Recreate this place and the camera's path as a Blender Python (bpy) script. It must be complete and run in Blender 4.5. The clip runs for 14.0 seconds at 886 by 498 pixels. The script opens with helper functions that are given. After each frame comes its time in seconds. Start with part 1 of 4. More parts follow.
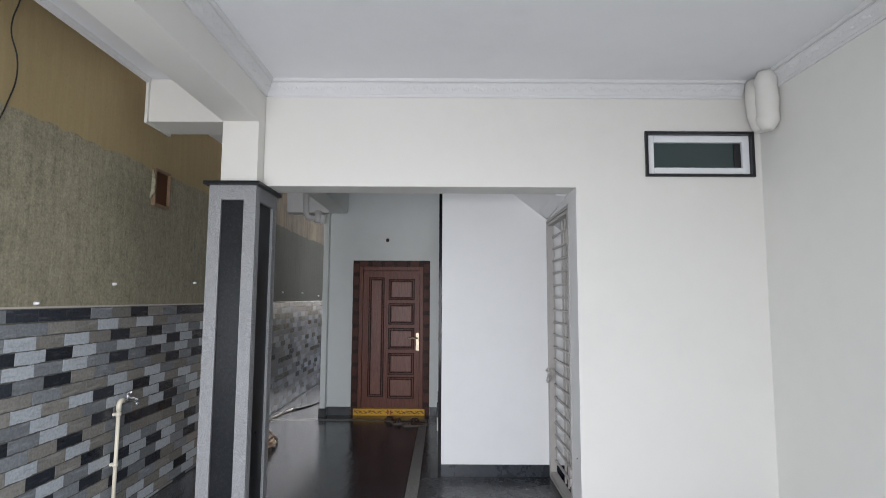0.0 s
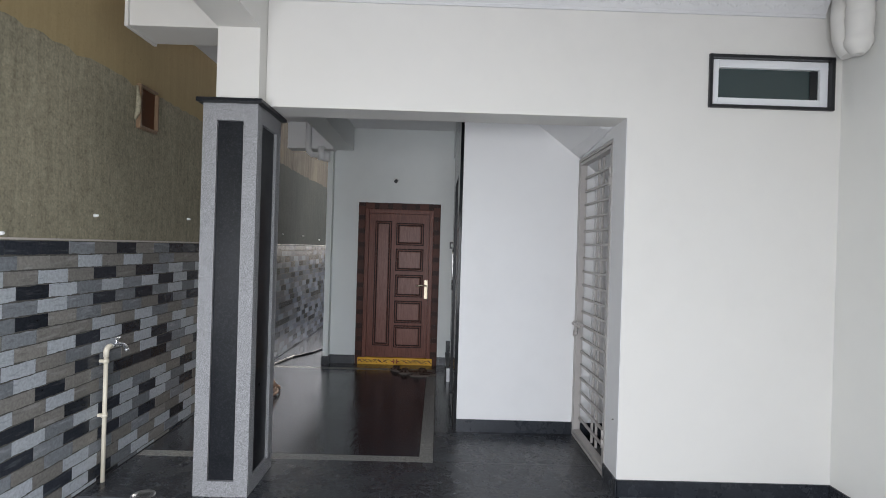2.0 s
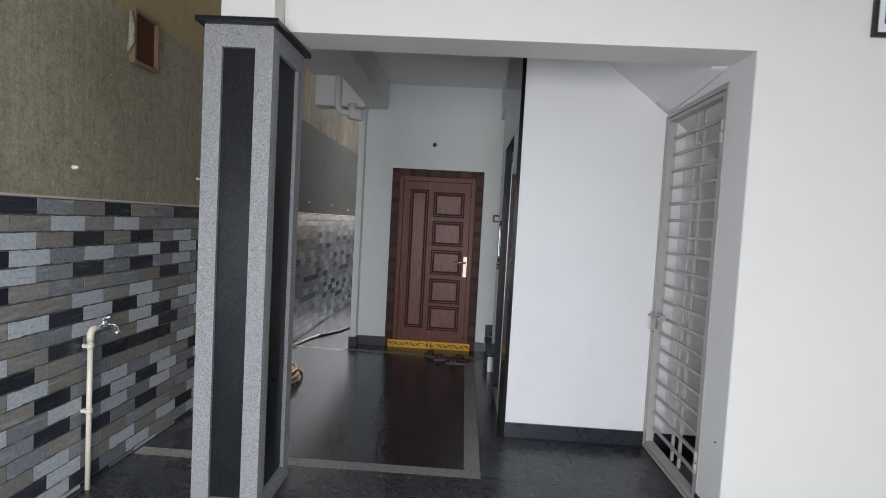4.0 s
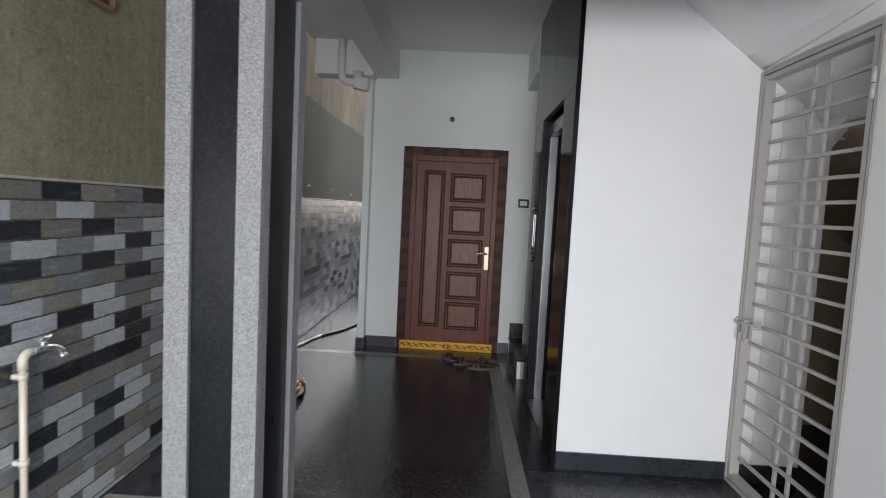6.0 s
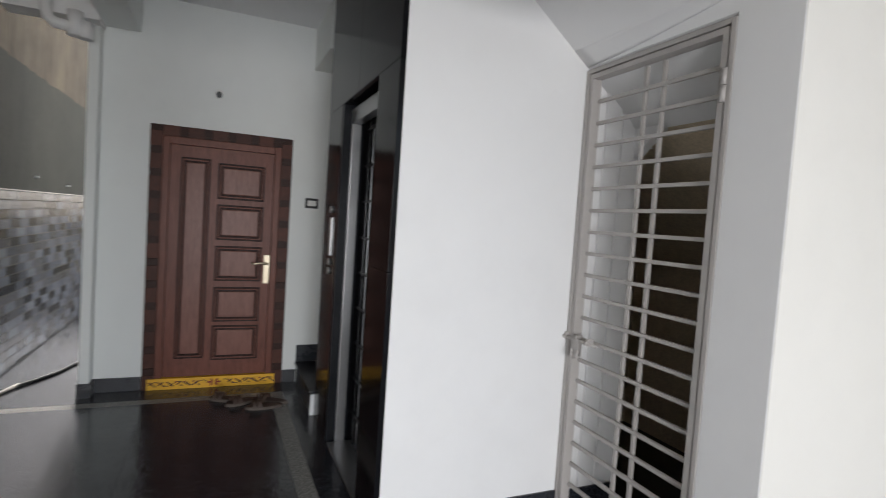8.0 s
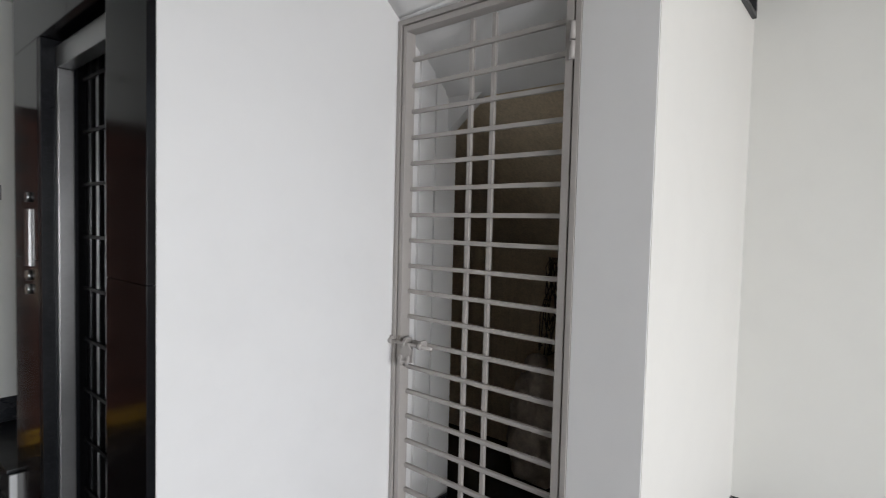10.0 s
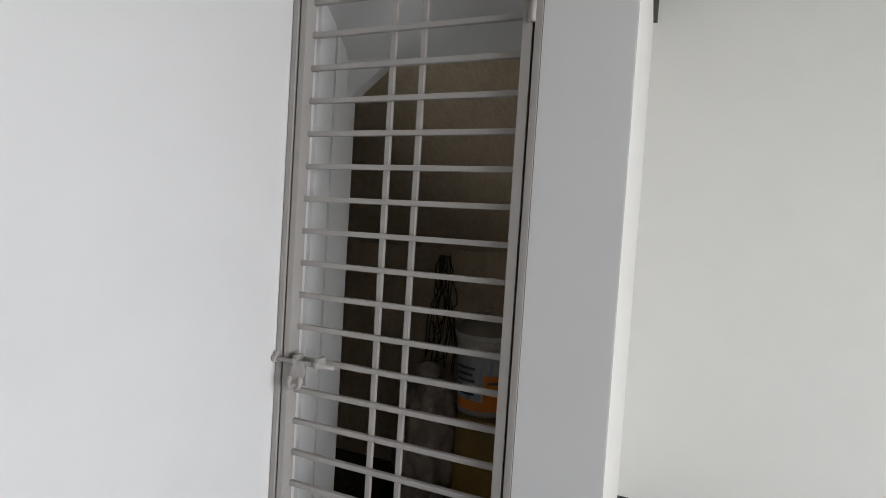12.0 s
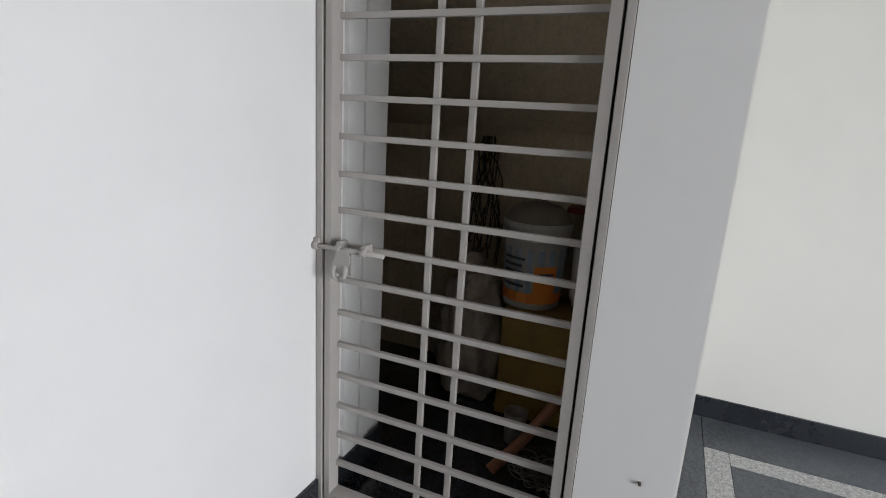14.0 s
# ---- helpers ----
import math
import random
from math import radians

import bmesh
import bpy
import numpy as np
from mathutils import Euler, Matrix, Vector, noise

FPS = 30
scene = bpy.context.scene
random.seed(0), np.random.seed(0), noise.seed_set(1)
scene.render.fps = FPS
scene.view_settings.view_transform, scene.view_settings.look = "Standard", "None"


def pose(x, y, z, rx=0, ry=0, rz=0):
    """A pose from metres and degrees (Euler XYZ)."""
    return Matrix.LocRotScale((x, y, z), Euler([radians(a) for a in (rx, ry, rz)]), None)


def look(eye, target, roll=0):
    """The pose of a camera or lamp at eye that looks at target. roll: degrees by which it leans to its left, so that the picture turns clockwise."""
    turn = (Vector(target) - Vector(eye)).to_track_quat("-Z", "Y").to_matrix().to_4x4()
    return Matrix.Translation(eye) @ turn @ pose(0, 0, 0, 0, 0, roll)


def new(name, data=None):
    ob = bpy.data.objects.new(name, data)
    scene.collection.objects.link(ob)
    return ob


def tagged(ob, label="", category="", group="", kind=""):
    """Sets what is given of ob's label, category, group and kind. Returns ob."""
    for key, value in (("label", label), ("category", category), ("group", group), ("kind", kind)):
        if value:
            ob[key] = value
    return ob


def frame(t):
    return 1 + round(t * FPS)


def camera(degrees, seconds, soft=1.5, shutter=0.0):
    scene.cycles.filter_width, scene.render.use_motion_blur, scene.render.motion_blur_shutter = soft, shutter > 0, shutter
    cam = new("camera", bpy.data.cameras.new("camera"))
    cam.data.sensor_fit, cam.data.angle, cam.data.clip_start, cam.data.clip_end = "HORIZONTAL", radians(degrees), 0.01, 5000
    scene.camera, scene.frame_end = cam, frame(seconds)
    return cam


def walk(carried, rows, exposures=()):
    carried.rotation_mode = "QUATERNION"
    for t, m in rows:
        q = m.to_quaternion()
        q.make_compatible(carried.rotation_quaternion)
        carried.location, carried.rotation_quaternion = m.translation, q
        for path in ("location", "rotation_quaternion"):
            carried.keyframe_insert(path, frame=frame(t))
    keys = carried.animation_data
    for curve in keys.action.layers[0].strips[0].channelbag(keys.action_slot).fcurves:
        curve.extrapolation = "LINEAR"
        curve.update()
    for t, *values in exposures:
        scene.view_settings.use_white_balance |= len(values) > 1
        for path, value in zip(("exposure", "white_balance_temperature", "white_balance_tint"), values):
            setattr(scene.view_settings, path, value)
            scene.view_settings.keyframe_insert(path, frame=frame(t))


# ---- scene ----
cam = camera(80.6, 14.0, soft=0.65, shutter=0.5)
PATH = [
    (0, (-0.065, 0.023, 1.529), (-0.066, 2.014, 1.717), 0.3),
    (0.5, (-0.112, 0.09, 1.512), (-0.105, 2.087, 1.624), 0.6),
    (1, (-0.16, 0.196, 1.496), (-0.149, 2.195, 1.552), 1.1),
    (1.5, (-0.219, 0.347, 1.484), (-0.203, 2.347, 1.515), 1.4),
    (2, (-0.266, 0.46, 1.481), (-0.246, 2.46, 1.478), 1.7),
    (2.5, (-0.308, 0.606, 1.464), (-0.286, 2.606, 1.441), 2.0),
    (3, (-0.325, 0.785, 1.443), (-0.309, 2.785, 1.409), 2.3),
    (3.5, (-0.359, 0.989, 1.456), (-0.399, 2.988, 1.386), 2.8),
    (3.7, (-0.383, 1.053, 1.454), (-0.457, 3.049, 1.368), 3.0),
    (5.8, (-0.674, 1.751, 1.412), (-0.761, 3.744, 1.266), 3.3),
    (6, (-0.683, 1.824, 1.43), (-0.743, 3.817, 1.276), 2.9),
    (6.5, (-0.715, 2.034, 1.438), (-0.659, 4.028, 1.289), 2.6),
    (7, (-0.753, 2.199, 1.409), (-0.526, 4.182, 1.275), 3.3),
    (7.5, (-0.773, 2.393, 1.395), (-0.254, 4.322, 1.285), 3.7),
    (8, (-0.78, 2.547, 1.433), (0.013, 4.38, 1.332), 3.8),
    (8.5, (-0.758, 2.718, 1.397), (0.298, 4.415, 1.325), 3.7),
    (9, (-0.726, 2.889, 1.37), (0.519, 4.453, 1.314), 2.5),
    (9.2, (-0.723, 2.955, 1.39), (0.595, 4.457, 1.329), 2.1),
    (11.3, (-0.614, 3.498, 1.388), (1.216, 4.298, 1.294), 3.0),
    (11.5, (-0.613, 3.571, 1.383), (1.252, 4.287, 1.294), 3.3),
    (12, (-0.533, 3.567, 1.36), (1.323, 4.31, 1.285), 3.6),
    (12.5, (-0.471, 3.664, 1.355), (1.398, 4.358, 1.191), 3.3),
    (13, (-0.421, 3.702, 1.316), (1.426, 4.407, 1.01), 3.5),
    (13.5, (-0.381, 3.741, 1.275), (1.423, 4.468, 0.809), 3.6),
    (14, (-0.371, 3.761, 1.278), (1.416, 4.525, 0.803), 3.4),
]
EXPOSURES = [(0.0, 1.13, 6400, 11.5), (3.0, 1.13, 6370, 11.5), (6.0, 1.37, 6520, 11), (9.0, 1.36, 6680, 11.5), (11.5, 1.27, 6680, 11), (14.0, 1.36, 6600, 10.5)]
walk(cam, [(t, look(eye, target, roll)) for t, eye, target, roll in PATH], EXPOSURES)

# ---- world and light ----
world = bpy.data.worlds.new("overcast_sky")
scene.world = world
world.use_nodes = True
wn = world.node_tree.nodes
wl = world.node_tree.links
sky = wn.new("ShaderNodeTexSky")
sky.sky_type = "NISHITA"
sky.sun_disc = False
sky.sun_elevation = radians(45)
sky.sun_rotation = radians(-3.6)
sky.dust_density = 4.0
sky.air_density = 1.0
wn["Background"].inputs["Strength"].default_value = 0.15
grey = wn.new("ShaderNodeHueSaturation")  # cloud cover takes most of the blue
grey.inputs["Saturation"].default_value = 0.65
wl.new(sky.outputs["Color"], grey.inputs["Color"])
wl.new(grey.outputs["Color"], wn["Background"].inputs["Color"])

sun_data = bpy.data.lights.new("sun", "SUN")
sun_data.energy = 0.8
sun_data.angle = radians(20)
sun_data.color = (1.0, 0.985, 0.97)
sun = new("sun", sun_data)
sun.matrix_world = look((-0.5, 8, 8), (0, 0, 0))  # veiled sun behind the house

# daylight of the open porch front
front_light = bpy.data.lights.new("front_opening_light", "AREA")
front_light.shape = "RECTANGLE"
front_light.size, front_light.size_y = 2.7, 2.3
front_light.energy = 106
front_light.color = (0.945, 0.968, 1.0)
fl = new("front_opening_light", front_light)
fl.matrix_world = look((-0.95, -0.95, 1.1), (-0.95, 3.0, -2.2))

# open sky beyond the low wall at the far end of the side passage
yard_light = bpy.data.lights.new("yard_opening_light", "AREA")
yard_light.shape = "RECTANGLE"
yard_light.size, yard_light.size_y = 4.3, 3.9
yard_light.energy = 25
yard_light.color = (0.86, 0.93, 1.0)
yl = new("yard_opening_light", yard_light)
yl.matrix_world = look((-0.08, 13.9, 3.4), (-0.08, 4.0, 3.2))

# ---- materials ----
def ramp(nt, fac, stops):
    r = nt.nodes.new("ShaderNodeValToRGB")
    els = r.color_ramp.elements
    while len(els) < len(stops):
        els.new(0.5)
    for e, (p, c) in zip(els, stops):
        e.position = p
        e.color = (*c, 1)
    nt.links.new(fac, r.inputs["Fac"])
    return r.outputs["Color"]


def noise_tex(nt, coord, scale, detail=4, rough=0.55, stretch=None):
    n = nt.nodes.new("ShaderNodeTexNoise")
    n.inputs["Scale"].default_value = scale
    n.inputs["Detail"].default_value = detail
    n.inputs["Roughness"].default_value = rough
    if stretch:
        m = nt.nodes.new("ShaderNodeMapping")
        m.inputs["Scale"].default_value = stretch
        nt.links.new(coord, m.inputs["Vector"])
        coord = m.outputs["Vector"]
    nt.links.new(coord, n.inputs["Vector"])
    return n.outputs["Fac"]


def math_node(nt, op, a, b):
    n = nt.nodes.new("ShaderNodeMath")
    n.operation = op
    for k, v in enumerate((a, b)):
        if isinstance(v, (int, float)):
            n.inputs[k].default_value = v
        else:
            nt.links.new(v, n.inputs[k])
    return n.outputs[0]


def mix_col(nt, fac, a, b, mode="MIX"):
    n = nt.nodes.new("ShaderNodeMix")
    n.data_type = "RGBA"
    n.blend_type = mode
    for sock, v in ((n.inputs[0], fac), (n.inputs[6], a), (n.inputs[7], b)):
        if isinstance(v, (int, float)):
            sock.default_value = v
        elif isinstance(v, tuple):
            sock.default_value = (*v, 1)
        else:
            nt.links.new(v, sock)
    return n.outputs[2]


def base_mat(name):
    m = bpy.data.materials.new(name)
    m.use_nodes = True
    nt = m.node_tree
    p = nt.nodes["Principled BSDF"]
    c = nt.nodes.new("ShaderNodeTexCoord").outputs["Object"]
    return m, nt, p, c


def bump(nt, p, height, strength, dist=0.002):
    b = nt.nodes.new("ShaderNodeBump")
    b.inputs["Strength"].default_value = strength
    b.inputs["Distance"].default_value = dist
    nt.links.new(height, b.inputs["Height"])
    nt.links.new(b.outputs["Normal"], p.inputs["Normal"])


def plain(name, col, rough=0.5, metal=0.0, var=0.12, big=2.5, fine=70, bs=0.15, rvar=0.1, rand=0.0, spec=0.5):
    """A painted, moulded or metal surface with slow and fine variation."""
    m, nt, p, c = base_mat(name)
    a = noise_tex(nt, c, big, 5)
    b = noise_tex(nt, c, fine, 3)
    f = math_node(nt, "ADD", math_node(nt, "MULTIPLY", a, 0.7), math_node(nt, "MULTIPLY", b, 0.3))
    if rand:
        o = nt.nodes.new("ShaderNodeObjectInfo").outputs["Random"]
        g = nt.nodes.new("ShaderNodeNewGeometry").outputs["Random Per Island"]
        r = math_node(nt, "FRACT", math_node(nt, "ADD", o, g), 0)
        f = math_node(nt, "ADD", f, math_node(nt, "MULTIPLY", math_node(nt, "SUBTRACT", r, 0.5), rand))
    lo = tuple(max(0, v * (1 - var)) for v in col)
    hi = tuple(min(1, v * (1 + var)) for v in col)
    nt.links.new(ramp(nt, f, [(0.25, lo), (0.75, hi)]), p.inputs["Base Color"])
    rr = math_node(nt, "ADD", math_node(nt, "MULTIPLY", a, 2 * rvar), rough - rvar)
    nt.links.new(rr, p.inputs["Roughness"])
    p.inputs["Metallic"].default_value = metal
    p.inputs["Specular IOR Level"].default_value = spec
    if bs:
        bump(nt, p, b, bs)
    return m


def wall_paint(name, col):
    """Rolled emulsion paint with faint roller texture, trowel waves and smudges."""
    m, nt, p, c = base_mat(name)
    a = noise_tex(nt, c, 0.9, 5)
    b = noise_tex(nt, c, 6, 4)
    d = noise_tex(nt, c, 220, 2)
    f = math_node(nt, "ADD", math_node(nt, "MULTIPLY", a, 0.6), math_node(nt, "MULTIPLY", b, 0.4))
    base = ramp(nt, f, [(0.25, tuple(v * 0.95 for v in col)), (0.5, col), (0.8, tuple(min(1, v * 1.03) for v in col))])
    sm = noise_tex(nt, c, 2.3, 8, 0.75)
    dirt = ramp(nt, sm, [(0.62, (0, 0, 0)), (0.8, (1, 1, 1))])
    nt.links.new(mix_col(nt, math_node(nt, "MULTIPLY", dirt, 0.10), base, tuple(v * 0.72 for v in col)), p.inputs["Base Color"])
    p.inputs["Roughness"].default_value = 0.55
    p.inputs["Specular IOR Level"].default_value = 0.3
    h = math_node(nt, "ADD", math_node(nt, "MULTIPLY", d, 0.35), math_node(nt, "MULTIPLY", b, 1.0))
    bump(nt, p, h, 0.18, 0.003)
    return m


def granite(name, dark, light, speck=260, share=0.6, rough=0.12, dust=0.0, dustcol=(0.18, 0.19, 0.2), bs=0.03, rand=0.0, rvar=0.12, spec=0.5, ripple=0.0):
    m, nt, p, c = base_mat(name)
    s = noise_tex(nt, c, speck, 3, 0.7)
    s2 = noise_tex(nt, c, speck * 0.35, 3, 0.6)
    f = math_node(nt, "ADD", math_node(nt, "MULTIPLY", s, 0.65), math_node(nt, "MULTIPLY", s2, 0.35))
    col = ramp(nt, f, [(share - 0.14, dark), (share, tuple((a + b) / 2 for a, b in zip(dark, light))), (share + 0.1, light)])
    if rand:
        o = nt.nodes.new("ShaderNodeObjectInfo").outputs["Random"]
        k = math_node(nt, "ADD", math_node(nt, "MULTIPLY", o, rand), 1 - rand / 2)
        hsv = nt.nodes.new("ShaderNodeHueSaturation")
        nt.links.new(col, hsv.inputs["Color"])
        nt.links.new(k, hsv.inputs["Value"])
        col = hsv.outputs["Color"]
    big = noise_tex(nt, c, 1.6, 7, 0.65)
    mid = noise_tex(nt, c, 9, 6, 0.7)
    w = math_node(nt, "ADD", math_node(nt, "MULTIPLY", big, 0.6), math_node(nt, "MULTIPLY", mid, 0.4))
    if dust:
        k = ramp(nt, w, [(0.4, (0, 0, 0)), (0.72, (1, 1, 1))])
        col = mix_col(nt, math_node(nt, "MULTIPLY", k, dust), col, dustcol)
    nt.links.new(col, p.inputs["Base Color"])
    nt.links.new(math_node(nt, "ADD", math_node(nt, "MULTIPLY", math_node(nt, "SUBTRACT", w, 0.5), 4 * rvar), rough), p.inputs["Roughness"])
    p.inputs["Specular IOR Level"].default_value = spec
    h = math_node(nt, "ADD", s2, mid)
    if ripple:
        wv = noise_tex(nt, c, 17, 4, 0.6, (1, 0.45, 1))
        sp = ramp(nt, noise_tex(nt, c, 34, 5, 0.7), [(0.56, (0, 0, 0)), (0.66, (1, 1, 1))])
        h = math_node(nt, "ADD", h, math_node(nt, "ADD", math_node(nt, "MULTIPLY", wv, 3 * ripple), math_node(nt, "MULTIPLY", sp, 0.5 * ripple)))
    bump(nt, p, h, bs, 0.002)
    return m


def wood(name, dark, light, along=(14, 14, 1.2), rough=0.38):
    m, nt, p, c = base_mat(name)
    a = noise_tex(nt, c, 6, 6, 0.65, along)
    b = noise_tex(nt, c, 28, 4, 0.6, along)
    f = math_node(nt, "ADD", math_node(nt, "MULTIPLY", a, 0.6), math_node(nt, "MULTIPLY", b, 0.4))
    nt.links.new(ramp(nt, f, [(0.3, dark), (0.7, light)]), p.inputs["Base Color"])
    p.inputs["Roughness"].default_value = rough
    p.inputs["Specular IOR Level"].default_value = 0.22
    bump(nt, p, b, 0.12)
    return m


def slate(name, col, streak, rand=0.35):
    """Printed slate brick: cloudy face with slanting pale veins, varied from piece to piece."""
    m, nt, p, c = base_mat(name)
    o = nt.nodes.new("ShaderNodeObjectInfo").outputs["Random"]
    g = nt.nodes.new("ShaderNodeNewGeometry")
    r = math_node(nt, "FRACT", math_node(nt, "ADD", o, g.outputs["Random Per Island"]), 0)
    pos = g.outputs["Position"]
    sc = nt.nodes.new("ShaderNodeVectorMath")
    sc.operation = "ADD"
    comb = nt.nodes.new("ShaderNodeCombineXYZ")
    nt.links.new(math_node(nt, "MULTIPLY", r, 17.0), comb.inputs[1])
    nt.links.new(pos, sc.inputs[0])
    nt.links.new(comb.outputs[0], sc.inputs[1])
    mp = nt.nodes.new("ShaderNodeMapping")
    mp.inputs["Rotation"].default_value = (radians(40), 0, 0)
    mp.inputs["Scale"].default_value = (1, 0.35, 2.2)
    nt.links.new(sc.outputs[0], mp.inputs["Vector"])
    v = noise_tex(nt, mp.outputs["Vector"], 16, 5, 0.6)
    cl = noise_tex(nt, sc.outputs[0], 60, 4, 0.6)
    base = ramp(nt, cl, [(0.3, tuple(x * 0.8 for x in col)), (0.7, tuple(min(1, x * 1.15) for x in col))])
    k = ramp(nt, v, [(0.56, (0, 0, 0)), (0.7, (1, 1, 1))])
    base = mix_col(nt, math_node(nt, "MULTIPLY", k, 0.6), base, streak)
    hsv = nt.nodes.new("ShaderNodeHueSaturation")
    nt.links.new(base, hsv.inputs["Color"])
    nt.links.new(math_node(nt, "ADD", math_node(nt, "MULTIPLY", r, rand), 1 - rand / 2), hsv.inputs["Value"])
    nt.links.new(hsv.outputs["Color"], p.inputs["Base Color"])
    vd = noise_tex(nt, mp.outputs["Vector"], 23, 5, 0.65)
    kd = ramp(nt, vd, [(0.57, (0, 0, 0)), (0.66, (1, 1, 1))])
    hsv_in = mix_col(nt, math_node(nt, "MULTIPLY", kd, 0.45), base, tuple(x * 0.5 for x in col))
    nt.links.new(hsv_in, hsv.inputs["Color"])
    p.inputs["Roughness"].default_value = 0.27
    bump(nt, p, math_node(nt, "ADD", cl, v), 0.15, 0.002)
    return m


def streaked(name, col, dirty, drip=0.8, rough=0.85, grit=0.5, relief=0.6):
    """Outdoor render with drips running down, blotches, comb marks and grit."""
    m, nt, p, c = base_mat(name)
    d = noise_tex(nt, c, 3.0, 8, 0.72, (1, 6, 0.35))
    comb = noise_tex(nt, c, 26.0, 4, 0.6, (1, 2.2, 0.18))
    bl = noise_tex(nt, c, 1.3, 7, 0.65)
    gr = noise_tex(nt, c, 75, 5, 0.75)
    pit = noise_tex(nt, c, 22, 6, 0.8)
    f = math_node(nt, "ADD", math_node(nt, "MULTIPLY", d, 0.55), math_node(nt, "MULTIPLY", bl, 0.45))
    k = ramp(nt, f, [(0.40, (0, 0, 0)), (0.62, (1, 1, 1))])
    base = mix_col(nt, math_node(nt, "MULTIPLY", k, drip), col, dirty)
    g = math_node(nt, "ADD", math_node(nt, "MULTIPLY", gr, 0.45), math_node(nt, "ADD", math_node(nt, "MULTIPLY", comb, 0.15), math_node(nt, "MULTIPLY", pit, 0.4)))
    tone = ramp(nt, g, [(0.34, (1 - grit, 1 - grit, 1 - grit)), (0.64, (1 + 0.35 * grit,) * 3)])
    base = mix_col(nt, 1.0, base, tone, "MULTIPLY")
    spots = ramp(nt, pit, [(0.60, (0, 0, 0)), (0.68, (1, 1, 1))])
    base = mix_col(nt, math_node(nt, "MULTIPLY", spots, 0.35), base, tuple(v * 0.45 for v in dirty))
    nt.links.new(base, p.inputs["Base Color"])
    p.inputs["Roughness"].default_value = rough
    p.inputs["Specular IOR Level"].default_value = 0.2
    bump(nt, p, math_node(nt, "ADD", g, math_node(nt, "MULTIPLY", d, 0.6)), relief, 0.006)
    return m


M_WHITE = wall_paint("white_wall_paint", (0.765, 0.762, 0.758))
M_MINT = wall_paint("pale_mint_wall_paint", (0.78, 0.805, 0.79))
M_CREAM = wall_paint("cream_wall_paint", (0.705, 0.687, 0.648))
M_RWALL = wall_paint("off_white_wall_paint", (0.72, 0.715, 0.68))
M_CEIL = wall_paint("ceiling_paint", (0.80, 0.80, 0.81))
M_PLASTER = plain("cornice_plaster", (0.67, 0.665, 0.665), 0.6, var=0.05, bs=0.1)
M_CEMENT = streaked("cement_plaster", (0.395, 0.358, 0.255), (0.262, 0.24, 0.17), grit=0.6)
M_SHADECEMENT = streaked("shaded_cement", (0.07, 0.072, 0.057), (0.042, 0.045, 0.035), grit=0.4)
M_STAIN = streaked("stained_beige_paint", (0.21, 0.17, 0.115), (0.055, 0.048, 0.035), 0.95, grit=0.25)
M_BEIGE = streaked("old_beige_paint", (0.41, 0.32, 0.17), (0.31, 0.235, 0.12), 0.55, grit=0.12, relief=0.12)
M_BARE = streaked("bare_cement", (0.66, 0.55, 0.40), (0.54, 0.44, 0.315), 0.5, grit=0.35)
M_FLOOR = granite("polished_dark_granite", (0.009, 0.010, 0.013), (0.10, 0.108, 0.125), 105, 0.63, 0.17, 0.6, (0.048, 0.054, 0.065), 0.3, 0.3, 0.13, 0.55, ripple=1.0)
M_DUSTY = granite("dusty_dark_granite", (0.010, 0.011, 0.014), (0.13, 0.14, 0.155), 105, 0.6, 0.27, 0.55, (0.06, 0.066, 0.076), 0.4, 0.3, 0.16, 0.42, ripple=1.0)
M_PORCH = granite("leather_dark_granite", (0.034, 0.038, 0.045), (0.13, 0.14, 0.155), 110, 0.55, 0.42, 0.7, (0.15, 0.165, 0.18), 0.3, 0.2, 0.08)
M_WET = granite("wet_dark_granite", (0.012, 0.013, 0.016), (0.10, 0.108, 0.125), 105, 0.62, 0.13, 0.3, (0.06, 0.066, 0.078), 0.25, 0.2, 0.09, 0.6, ripple=1.0)
M_STRIP = granite("grey_granite_strip", (0.07, 0.07, 0.065), (0.42, 0.41, 0.38), 150, 0.52, 0.42, 0.35, (0.2, 0.2, 0.19), 0.2)
M_PSTRIP = granite("pale_granite_strip", (0.17, 0.17, 0.165), (0.6, 0.6, 0.58), 150, 0.5, 0.6, 0.2, (0.3, 0.3, 0.3), 0.3)
M_CLAD = granite("grey_speckled_granite", (0.055, 0.055, 0.058), (0.43, 0.43, 0.44), 500, 0.5, 0.6, 0.12, (0.25, 0.25, 0.25), 0.3)
M_BLACK = granite("black_granite", (0.006, 0.007, 0.009), (0.032, 0.034, 0.041), 130, 0.62, 0.33, 0.4, (0.018, 0.02, 0.025), 0.12, spec=0.28)
M_LIFT = granite("polished_black_granite", (0.006, 0.006, 0.007), (0.03, 0.03, 0.033), 220, 0.66, 0.14, 0.1, (0.02, 0.02, 0.022), 0.01, 0, 0.04, 0.13)
M_SKIRT = granite("skirting_granite", (0.014, 0.016, 0.02), (0.05, 0.055, 0.065), 220, 0.6, 0.28, 0.4, (0.05, 0.055, 0.065), 0.06)
M_GROUT = plain("dark_grout", (0.02, 0.02, 0.021), 0.9, var=0.3)
M_TGROUT = plain("tile_joint", (0.085, 0.082, 0.072), 0.9, var=0.3)
M_GATE = plain("grey_gate_paint", (0.40, 0.375, 0.355), 0.42, var=0.07, big=8, bs=0.12, rvar=0.06)
M_DARKGAP = plain("gap_dark", (0.03, 0.028, 0.026), 0.8)
M_TEAK = wood("dark_teak", (0.075, 0.026, 0.018), (0.25, 0.094, 0.066), rough=0.4)
